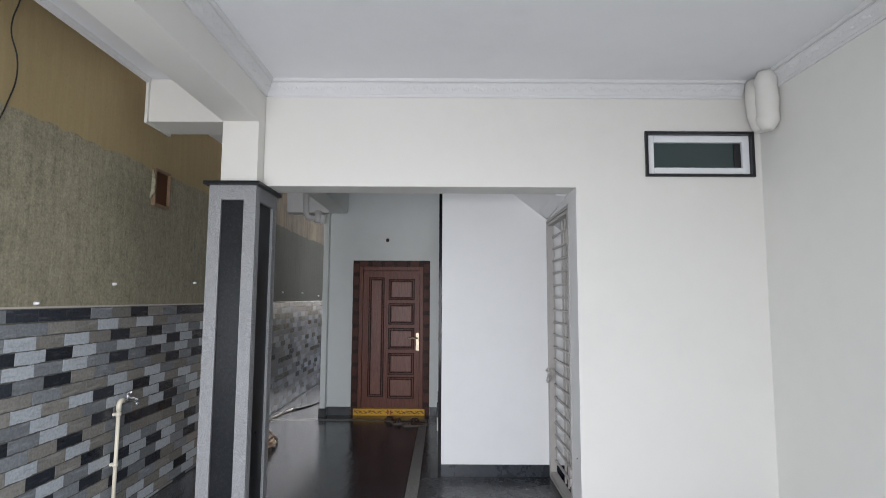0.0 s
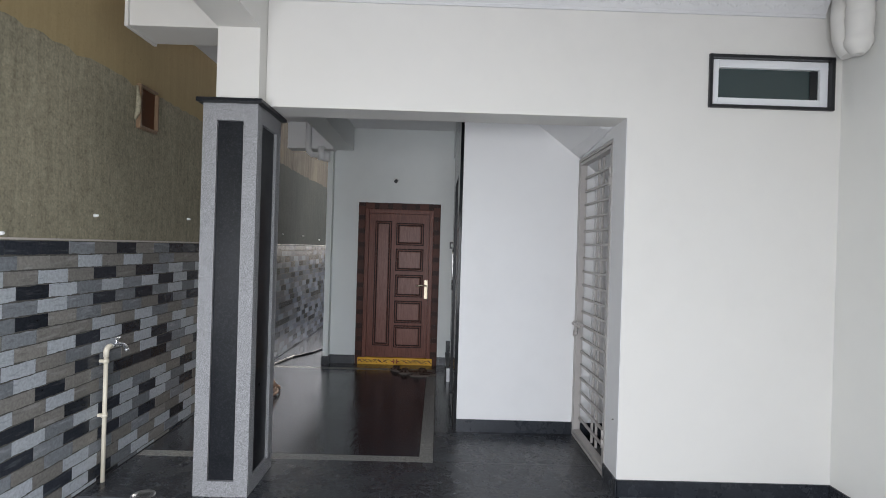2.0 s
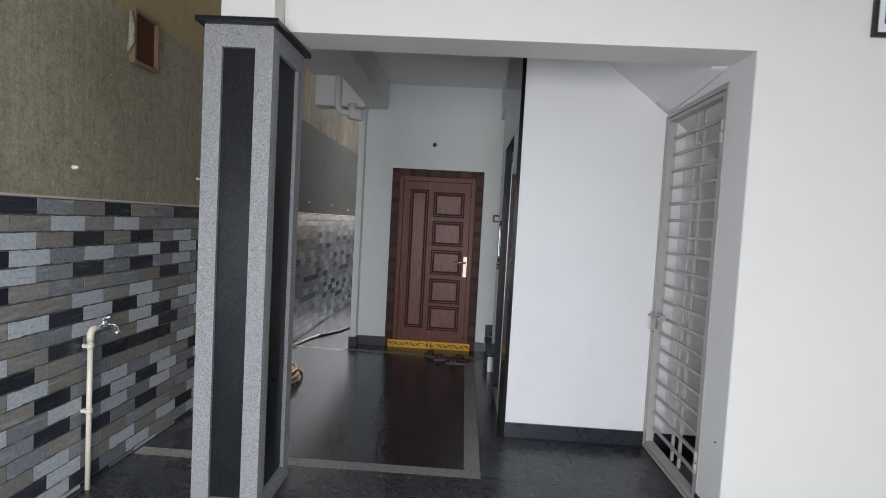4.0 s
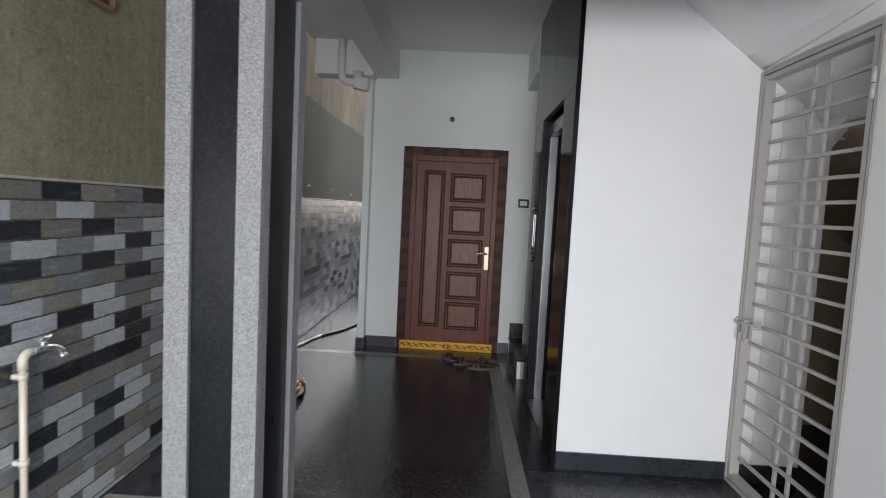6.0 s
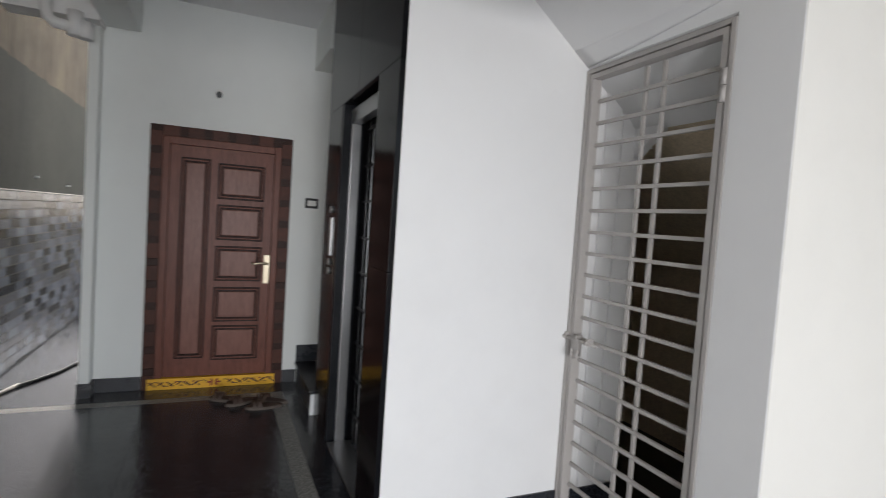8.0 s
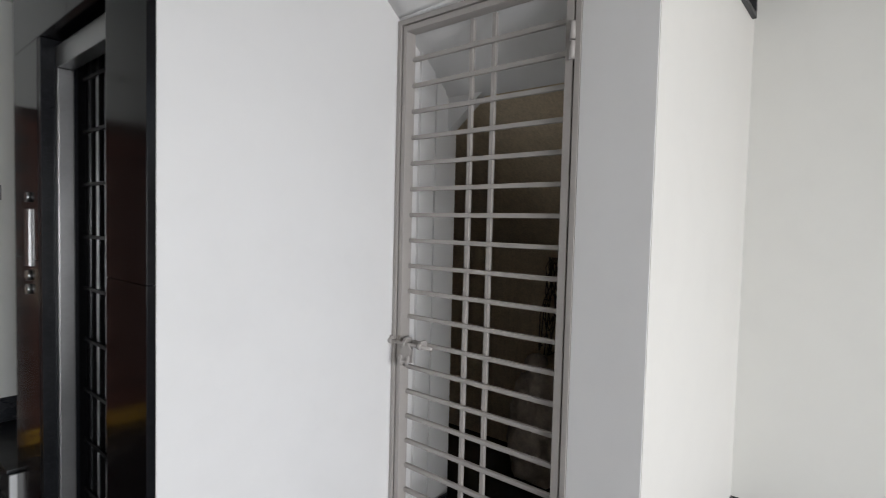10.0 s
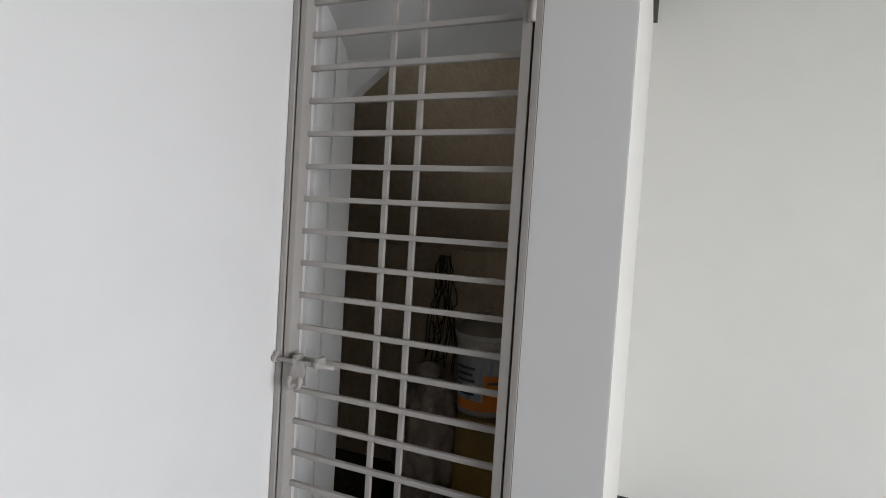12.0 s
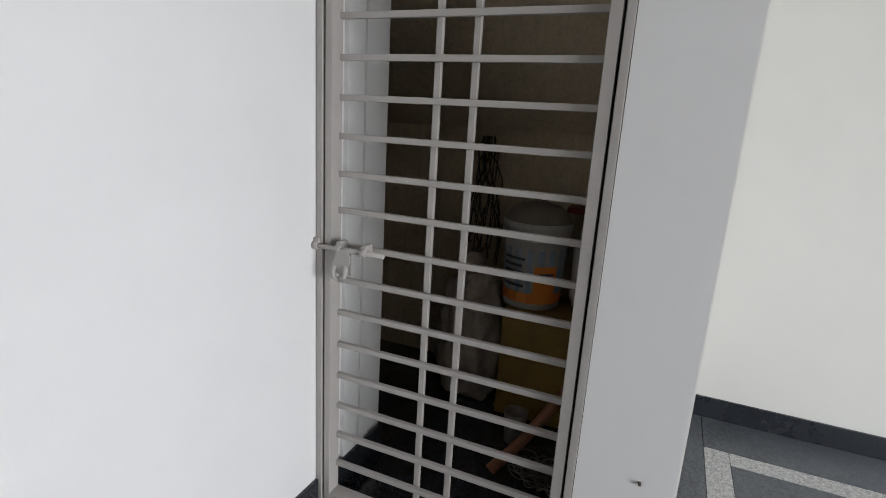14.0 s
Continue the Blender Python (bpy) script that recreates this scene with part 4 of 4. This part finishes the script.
# ---- vent opening on the cement band ----
vent = thing("wall_vent_frame", (XL + 0.01, 4.05, 2.36), "broken wooden vent frame left in the cement wall", "vent")
vy0, vy1, vz0, vz1 = 3.965, 4.195, 2.225, 2.52
for r in ((vy0, vy0 + 0.018, vz0, vz1), (vy1 - 0.014, vy1, vz0 + 0.02, vz1 - 0.02), (vy0 + 0.018, vy1 - 0.014, vz0, vz0 + 0.022), (vy0 + 0.018, vy1 - 0.014, vz1 - 0.018, vz1)):
    bm = bmesh.new()
    box(bm, XL + 0.004, XL + 0.036, *r, bev=0.003)
    part("frame_piece", bm, M_OLDWOOD, vent, "brown wooden frame piece")
part("vent_back", bx(XL + 0.004, XL + 0.01, vy0 + 0.018, vy1 - 0.014, vz0 + 0.022, vz1 - 0.018), M_DKBROWN, vent, "dark brown opening")
bm = bmesh.new()
tube(bm, [(XL + 0.005, 3.955, vz0 + 0.05), (XL + 0.03, 3.945, 2.33), (XL + 0.034, 3.942, 2.40), (XL + 0.02, 3.95, vz1 - 0.02)], 0.02, 10, True, [0.008, 0.016, 0.016, 0.006])
part("mortar_lump", bm, M_CEMENT, vent, "rough mortar lump")

# ---- wall plugs ----
for y, zz in ((3.57, 1.613), (4.715, 1.655), (7.30, 1.60), (8.33, 1.60), (9.39, 1.56), (2.9, 1.49)):
    bm = bmesh.new()
    tube(bm, [(0, 0, 0), (0.018, 0, 0), (0.026, 0.002, 0.003)], 0.008, 8, True, [0.011, 0.009, 0.007])
    ob = part("wall_plug", bm, M_SWW)
    ob.location = (XL + 0.006, y, zz)
    tagged(ob, "small white plastic plug in the cement wall", "wall plug", "wall plugs")

# ---- cable at the boundary wall ----
bm = bmesh.new()
knots = [Vector((XL + 0.018, y, z)) for y, z in ((2.66, 3.25), (2.628, 3.07), (2.596, 2.96), (2.595, 2.87), (2.641, 2.77), (2.646, 2.65), (2.606, 2.515), (2.56, 2.40), (2.48, 2.28))]
cp = []
for a, b, c, d in zip([knots[0]] + knots, knots, knots[1:], knots[2:] + [knots[-1]]):
    for k in range(6):
        t = k / 6
        cp.append(0.5 * (2 * b + (c - a) * t + (2 * a - 5 * b + 4 * c - d) * t * t + (3 * b - a - 3 * c + d) * t ** 3))
tube(bm, cp + [knots[-1]], 0.0038, 8)
tagged(part("hanging_cable", bm, M_CABLE), "thin black cable hanging down the beige wall", "cable")

# ---- floor drain beside the pillar ----
drain = thing("floor_drain", (-1.93, 3.50, 0), "round steel floor drain cover beside the pillar", "drain")
bm = bmesh.new()
lathe(bm, [(0.001, 0.0015), (0.052, 0.0015), (0.054, 0.004), (0.064, 0.004), (0.066, 0.0)], -1.93, 3.50, 28)
part("rim", bm, M_STEEL, drain)
for k in range(5):
    part("slot", bx(-1.968, -1.892, 3.472 + k * 0.014, 3.477 + k * 0.014, 0.0015, 0.0026), M_DARKGAP, drain)

# ---- nail in the jamb ----
bm = bmesh.new()
tube(bm, [(0.8665, 3.725, 0.44), (0.858, 3.725, 0.438)], 0.004, 8)
tagged(part("nail", bm, M_RUST), "small dark nail in the white jamb", "nail")

# ---- hose coil and cable on the passage floor ----
bm = bmesh.new()
hp = []
rnd = random.Random(5)
loops = [(rnd.uniform(-0.025, 0.025), rnd.uniform(-0.025, 0.025), rnd.uniform(-0.03, 0.03), rnd.uniform(-0.02, 0.02)) for _ in range(9)]
for k in range(8 * 30):
    a = k * 2 * math.pi / 30
    q = k / 30
    l0, l1, w = loops[int(q)], loops[int(q) + 1], q - int(q)
    ox, oy, dr, tl = (u * (1 - w) + v * w for u, v in zip(l0, l1))
    rr = 0.22 + dr
    hp.append((-2.045 + ox + rr * math.cos(a), 5.52 + oy + rr * math.sin(a), 0.013 + 0.012 * q + max(0, tl) * (1 + math.sin(a))))
hp += [(-1.82, 5.62, 0.09), (-1.81, 5.72, 0.03), (-1.87, 5.87, 0.012)]
tube(bm, hp, 0.0115, 8)
tagged(part("hose_coil", bm, M_HOSE), "coil of tan garden hose lying on the floor", "hose")
bm = bmesh.new()
tube(bm, [(-2.26, 6.55, 0.02), (-2.2, 6.9, 0.014), (-2.16, 7.12, 0.014), (-2.1, 7.3, 0.016)], 0.013, 8)
tagged(part("pale_hose", bm, M_PALEHOSE), "pale plastic hose end on the floor", "hose")
bm = bmesh.new()
tube(bm, [(-2.17, 7.16, 0.014), (-2.12, 7.25, 0.014), (-2.02, 7.42, 0.012), (-1.93, 7.60, 0.012), (-1.85, 7.9, 0.012), (-1.80, 8.3, 0.012), (-1.78, 8.9, 0.012)], 0.012, 8)
tagged(part("floor_cable", bm, M_CABLE), "black cable trailing along the passage floor", "cable")

# ---- pipes at the passage end ----
pp = thing("drain_pipes", (-1.75, 6.76, 2.5), "painted drain pipes with bends under the beam", "pipe")
bm = bmesh.new()
tube(bm, [(-1.86, 6.765, 2.95), (-1.86, 6.765, 2.66), (-1.85, 6.765, 2.60), (-1.81, 6.765, 2.565), (-1.74, 6.765, 2.56), (-1.70, 6.765, 2.575)], 0.036, 16)
part("pipe_bend", bm, M_WHITE, pp)
for q in (((-1.70, 6.765, 2.50), (-1.70, 6.765, 2.66)), ((-1.64, 6.77, 2.49), (-1.64, 6.77, 2.60))):
    bm = bmesh.new()
    tube(bm, [q[0], q[1]], 0.045, 16)
    part("pipe_collar", bm, M_WHITE, pp)

# ---- camera on the back wall ----
dome = thing("security_camera", (-0.813, YB, 2.31), "tiny dark security camera above the entrance door", "camera")
bm = bmesh.new()
tube(bm, [(-0.813, YB, 2.315), (-0.813, YB - 0.02, 2.315)], 0.032, 16)
part("mount", bm, M_SWW, dome)
bm = bmesh.new()
tube(bm, [(-0.813, YB - 0.018, 2.312), (-0.813, YB - 0.07, 2.295)], 0.021, 16)
part("lens_body", bm, M_SWB, dome, "black lens housing")

# ---- switch plate ----
sw = thing("switch_plate", (-0.066, YB, 1.52), "white switch in a black frame", "switch")
bm = bmesh.new()
box(bm, -0.118, -0.012, YB - 0.012, YB, 1.478, 1.562, bev=0.002)
part("frame", bm, M_SWB, sw)
bm = bmesh.new()
box(bm, -0.10, -0.03, YB - 0.017, YB - 0.012, 1.497, 1.543, bev=0.002)
part("rocker", bm, M_SWW, sw)

# ---- slippers by the threshold ----
def slipper(x, y, ang, flip):
    base = thing("slipper", (0, 0, 0), "worn brown leather slipper lying by the door", "slipper", "slippers by the door")
    out = []
    for k in range(20):
        a = 2 * math.pi * k / 20
        v = 0.13 * math.sin(a)
        w = 0.043 * math.cos(a) * (1.0 + 0.22 * math.sin(a)) + 0.008 * flip * math.sin(a * 1.0)
        out.append((w, v))
    bm = bmesh.new()
    prism(bm, out, "z", 0.0, 0.018)
    part("sole", bm, M_SOLE, base, "pale worn sole")
    bm = bmesh.new()
    prism(bm, [(u * 0.9, v * 0.94) for u, v in out], "z", 0.0182, 0.022)
    part("footbed", bm, M_SLIP, base, "dark brown footbed")
    for y0, y1 in ((0.02, 0.05), (0.06, 0.085)):
        bm = bmesh.new()
        arc = [(0.048 * math.cos(math.pi * k / 10), 0.018 + 0.045 * math.sin(math.pi * k / 10)) for k in range(11)]
        inner = [(0.044 * math.cos(math.pi * k / 10), 0.018 + 0.040 * math.sin(math.pi * k / 10)) for k in range(10, -1, -1)]
        prism(bm, arc + inner, "y", y0, y1)
        part("strap", bm, M_SLIP, base)
    base.matrix_basis = pose(x, y, 0.0, 0, 0, ang)


slipper(-0.67, 6.68, 70, 1)
slipper(-0.56, 6.60, 110, -1)
slipper(-0.42, 6.47, 95, 1)
slipper(-0.36, 6.58, 60, -1)

# ---- things stored behind the gate ----
tin = thing("oil_tin", (1.86, 4.22, 0), "mustard yellow square tin standing on the store floor", "tin")
bm = bmesh.new()
box(bm, 1.72, 2.03, 4.03, 4.355, 0, 0.50, bev=0.008)
part("tin_body", bm, M_TIN, tin)
for z in (0.03, 0.47):
    bm = bmesh.new()
    ring2 = [(1.717, 2.033, 4.027, 4.031), (1.717, 2.033, 4.354, 4.358), (1.716, 1.72, 4.031, 4.354), (2.03, 2.034, 4.031, 4.354)]
    for r in ring2:
        box(bm, *r, z, z + 0.012)
    part("rim_bead", bm, M_TIN, tin)
bk = thing("paint_bucket", (1.9, 4.32, 0.5), "dusty white paint bucket with orange and blue label", "bucket")
bcx, bcy, bz = 1.885, 4.275, 0.50
bm = bmesh.new()
lathe(bm, [(0.001, bz), (0.122, bz), (0.126, bz + 0.01), (0.14, bz + 0.33), (0.147, bz + 0.335), (0.148, bz + 0.36)], bcx, bcy)
part("bucket_body", bm, M_BUCKET, bk)
bm = bmesh.new()
lathe(bm, [(0.149, bz + 0.352), (0.154, bz + 0.356), (0.154, bz + 0.378), (0.150, bz + 0.382)], bcx, bcy)
part("lid_rim", bm, M_BUCKET, bk, "chipped pale lid rim")
bm = bmesh.new()
lathe(bm, [(0.149, bz + 0.38), (0.143, bz + 0.396), (0.125, bz + 0.422), (0.09, bz + 0.445), (0.05, bz + 0.456), (0.001, bz + 0.458)], bcx, bcy)
part("lid", bm, M_LIDDUST, bk, "brown dust covered domed lid")
for zr in (0.30, 0.325):
    bm = bmesh.new()
    lathe(bm, [(0.138, bz + zr), (0.1455, bz + zr + 0.002), (0.1455, bz + zr + 0.007), (0.139, bz + zr + 0.009)], bcx, bcy)
    part("bucket_rib", bm, M_BUCKET, bk)
def label_patch(name, a0, a1, z0, z1, mm, lab="", off=0.0015):
    bm = bmesh.new()
    n2 = 8
    def at(a, z):
        r = 0.126 + 0.014 * (z - 0.01) / 0.32 + off
        return (bcx + r * math.cos(a), bcy + r * math.sin(a), bz + z)
    for k in range(n2):
        u0, u1 = a0 + (a1 - a0) * k / n2, a0 + (a1 - a0) * (k + 1) / n2
        bm.faces.new([bm.verts.new(at(u, z)) for u, z in ((u0, z0), (u1, z0), (u1, z1), (u0, z1))])
    bmesh.ops.remove_doubles(bm, verts=bm.verts[:], dist=0.0002)
    bmesh.ops.solidify(bm, geom=bm.faces[:], thickness=0.0008)
    part(name, bm, mm, bk, lab)
PI = math.pi
label_patch("label", PI * 0.55, PI * 1.5, 0.03, 0.27, M_BLUEGREY, "grey blue paper label")
label_patch("label_band", PI * 0.55, PI * 1.5, 0.03, 0.075, M_ORANGE, "orange label band", 0.003)
label_patch("label_block", PI * 1.08, PI * 1.32, 0.04, 0.20, M_ORANGE, "orange label block", 0.004)
for k in range(5):
    label_patch("print_line", PI * 0.72, PI * (0.98 - 0.03 * (k % 2)), 0.10 + 0.03 * k, 0.112 + 0.03 * k, M_PRINT, "", 0.004)
for k in range(2):
    label_patch("print_line", PI * 1.12, PI * 1.28, 0.13 + 0.03 * k, 0.14 + 0.03 * k, M_PRINT, "", 0.0055)
bm = bmesh.new()
for dy in (-0.024, 0.0, 0.024):
    tube(bm, [(bcx, bcy + dy, bz + 0.45), (bcx, bcy + dy, bz + 0.50)], 0.003, 6)
for dz in (0.475, 0.498):
    tube(bm, [(bcx, bcy - 0.026, bz + dz), (bcx, bcy + 0.026, bz + dz)], 0.003, 6)
part("wire_clip", bm, M_BUCKET, bk, "bent wire clip on the lid")

sack = thing("cement_sack", (1.86, 4.57, 0), "slumped grey sack standing in the dark store", "sack")
bm = bmesh.new()
bmesh.ops.create_icosphere(bm, subdivisions=5, radius=1)
for v in bm.verts:
    q = v.co.copy()
    fold = 1 + 0.16 * noise.noise(q * 2.2) + 0.09 * noise.noise(q * 5) + 0.05 * abs(noise.noise(q * 11)) + 0.03 * math.sin(14 * math.atan2(q.y, q.x)) * (0.5 + 0.5 * q.z)
    wide = (1 - abs(q.z) ** 4) ** 0.25 / max(0.05, math.sqrt(max(0.0, 1 - q.z * q.z))) if abs(q.z) < 0.995 else 0.5
    wide *= 1.0 - 0.22 * max(0, q.z)
    v.co = Vector((1.88 + q.x * 0.17 * fold * wide, 4.55 + q.y * 0.155 * fold * wide, max(0.0, 0.29 + 0.30 * q.z * fold)))
for f in bm.faces:
    f.smooth = True
part("sack_body", bm, M_SACK, sack)
bm = bmesh.new()
tube(bm, [(1.86, 4.575, 0.55), (1.85, 4.56, 0.60), (1.83, 4.55, 0.66), (1.80, 4.54, 0.68)], 0.05, 12, True, [0.075, 0.04, 0.065, 0.03])
part("sack_neck", bm, M_SACK, sack, "gathered sack neck")

wires = thing("wire_bundle", (2.12, 4.61, 1.22), "tangled bundle of rusty wire hung on the wall", "wire")
rnd = random.Random(11)
for k in range(14):
    bm = bmesh.new()
    y0 = 4.61 + rnd.uniform(-0.085, 0.07)
    pts = []
    for q in range(9):
        t = q / 8
        pts.append((2.12 - 0.03 * rnd.random(), 4.61 + (y0 - 4.61) * min(1, 2.5 * t) + 0.03 * math.sin(7 * t + k), 1.22 - (0.45 + 0.2 * rnd.random()) * t))
    tube(bm, pts, 0.0034, 5)
    part("wire", bm, M_RUST, wires)

cup = thing("small_pot", (1.54, 4.21, 0), "small cement-caked cup on the store floor", "cup")
bm = bmesh.new()
lathe(bm, [(0.001, 0.0), (0.04, 0.0), (0.042, 0.05), (0.05, 0.135), (0.046, 0.135), (0.038, 0.05), (0.001, 0.04)], 1.545, 4.21, 24)
part("cup_body", bm, M_DUSTCUP, cup)
bm = bmesh.new()
tube(bm, [(1.28, 4.225, 0.025), (1.36, 4.14, 0.12), (1.45, 4.02, 0.30), (1.47, 3.99, 0.36)], 0.022, 12)
tagged(part("orange_pipe", bm, M_CLAY), "short orange plastic pipe leaning in the store", "pipe")
bm = bmesh.new()
box(bm, 2.02, 2.14, 3.9, 4.18, 0.905, 0.93, bev=0.004)
tagged(part("red_board", bm, M_RED), "dusty red board leaning at the store back", "board")
bm = bmesh.new()
lathe(bm, [(0.001, 0.5), (0.07, 0.5), (0.085, 0.55), (0.09, 0.76), (0.06, 0.88), (0.03, 0.905), (0.001, 0.905)], 1.95, 4.03, 24)
tagged(part("plastic_can", bm, M_BUCKET), "dusty pale plastic can behind the bucket", "can")
twine = thing("twine_tangle", (1.345, 4.05, 0), "tangled heap of grey dusty twine on the store floor", "twine")
rnd = random.Random(5)
for k in range(9):
    bm = bmesh.new()
    pts = []
    cx, cy, ra = 1.345 + rnd.uniform(-0.04, 0.04), 4.05 + rnd.uniform(-0.05, 0.05), rnd.uniform(0.035, 0.08)
    ph = rnd.uniform(0, 6)
    for q in range(100):
        t = q / 99
        a = ph + t * 14
        r = ra * (0.7 + 0.4 * math.sin(3.1 * a + k))
        pts.append((cx + r * math.cos(a), cy + r * math.sin(a) * 1.1, 0.004 + 0.035 * (1 + math.sin(2.3 * a + k)) * (0.4 + 0.6 * t)))
    tube(bm, pts, 0.0024, 5)
    part("twine", bm, M_TWINE, twine)

# ---- floor slabs and border strips ----
def slab(x0, x1, y0, y1, mm, name="floor_slab", top=0.0):
    g = 0.0001 if name == "border_strip" else 0.0007
    bm = bmesh.new()
    box(bm, x0 + g, x1 - g, y0 + g, y1 - g, -0.03, top)
    part(name, bm, mm, floor)


def grid(xs, ys, mm):
    for a, b in zip(xs, xs[1:]):
        for c0, c1 in zip(ys, ys[1:]):
            slab(a, b, c0, c1, mm)


# passage field inside its border
grid([-2.29, -1.205, -0.355], [4.16, 5.2, 6.15, 6.72], M_FLOOR)
slab(-2.29, -0.255, 4.064, 4.158, M_STRIP, "border_strip")
slab(-0.353, -0.255, 4.16, 6.72, M_STRIP, "border_strip")
slab(-2.29, -0.255, 6.722, 6.81, M_STRIP, "border_strip")
grid([-2.29, -1.2, -0.255], [6.812, 7.5], M_FLOOR)
grid([-0.253, -0.06], [4.65, 5.4, 6.2, 7.06], M_FLOOR)
grid([-0.06, 0.9], [4.65, 4.72], M_FLOOR)
grid([-0.253, 0.315, 0.88], [4.09, 4.65], M_DUSTY)
grid([-2.29, -1.32, -0.253, 0.88], [3.476, 4.062], M_DUSTY)
slab(-0.253, 0.88, 4.0635, 4.0885, M_FLOOR)
grid([0.88, 1.5, 2.15], [3.88, 4.7, 5.6], M_FLOOR)
grid([-0.06, 0.9], [4.85, 6.26], M_FLOOR)
grid([-2.29, -1.66], [7.5, 7.96], M_WET)
grid([-2.29, -1.66, -0.3, 1.0, 2.18], [7.962, 9.0, 9.9, 10.8, 12.0, 14.0], M_WET)
# porch field inside its border
slab(-1.1, 1.90, 3.38, 3.474, M_PSTRIP, "border_strip")
slab(1.807, 1.90, -1.6, 3.378, M_PSTRIP, "border_strip")
slab(-1.1, -1.007, -1.6, 3.378, M_PSTRIP, "border_strip")
grid([-1.005, -0.07, 0.87, 1.805], [-1.6, -0.4, 0.8, 2.1, 3.378], M_PORCH)
grid([1.902, 2.18], [-1.6, 0.0, 1.6, 3.474], M_PORCH)
grid([-2.29, -1.102], [-1.6, 0.0, 1.2, 2.4, 3.474], M_PORCH)
grid([0.88, 2.18], [3.476, 3.64], M_PORCH)
slab(-2.29, 2.18, -1.9, -1.602, M_PORCH)

# ---- slate tiles of the boundary wall ----
rnd = random.Random(21)
TW, TH = 0.2155, 0.0755
NEAR0, NEAR1 = 2.4, 5.0
protos = []
for mm in M_SLATE:
    for v in range(3):
        bm = bmesh.new()
        w, h = TW / 2 - 0.0024, TH / 2 - 0.0036
        # hand-cut outline
        out = []
        for k in range(9):
            out.append((-w + 2 * w * k / 8 + rnd.uniform(-0.001, 0.001), -h + rnd.uniform(-0.003, 0.003)))
        for k in range(9):
            out.append((w - 2 * w * k / 8, h + rnd.uniform(-0.002, 0.002)))
        prism(bm, out, "x", 0.0, rnd.uniform(0.003, 0.0045))
        protos.append(mesh_of("slate_tile", bm, mm))
# the printed courses: 0 pale, 1 grey, 2 brown, 3 dark
PRINTED = ("31232133", "22020212", "02323101", "30101030", "01313101", "32121231", "22020121", "20303020", "21020310", "02312031")
# tiles past y 6.62 take the darkened slates for the passage shade
rest, shaded = bmesh.new(), bmesh.new()
rows = int(1.46 / TH) + 1
for r in range(rows):
    zc = 1.46 - TH * (r + 0.5)
    y = 3.15 - 24 * TW + (0.0, 0.076)[r % 2]
    while y < 14.0:
        col = round((y - 3.15 - (0.0, 0.076)[r % 2]) / TW) + (0, 1)[r % 2]
        k = int(PRINTED[r % len(PRINTED)][(col + r // len(PRINTED) * 3) % 8])
        if not 0 <= col < 8 and rnd.random() < 0.12:
            k = rnd.randrange(4)
        yc = y + TW / 2
        lo = max(zc - TH / 2, 0.004)
        if NEAR0 < yc < NEAR1 and lo > 0.005:
            share("slate_tile", protos[k * 3 + rnd.randrange(3)], bwall, (XL + 0.005, yc, zc))
        else:
            box(shaded if yc > 6.62 else rest, XL + 0.004, XL + 0.005 + rnd.uniform(0.003, 0.0045), yc - TW / 2 + 0.0024, yc + TW / 2 - 0.0024, max(lo, zc - TH / 2 + 0.0042), zc + TH / 2 - 0.0035, mi=k)
        y += TW
for bm, mats, lab in ((rest, M_SLATE, "printed slate tiles"), (shaded, M_SHADESLATE, "slate tiles darkened to carry the passage shade")):
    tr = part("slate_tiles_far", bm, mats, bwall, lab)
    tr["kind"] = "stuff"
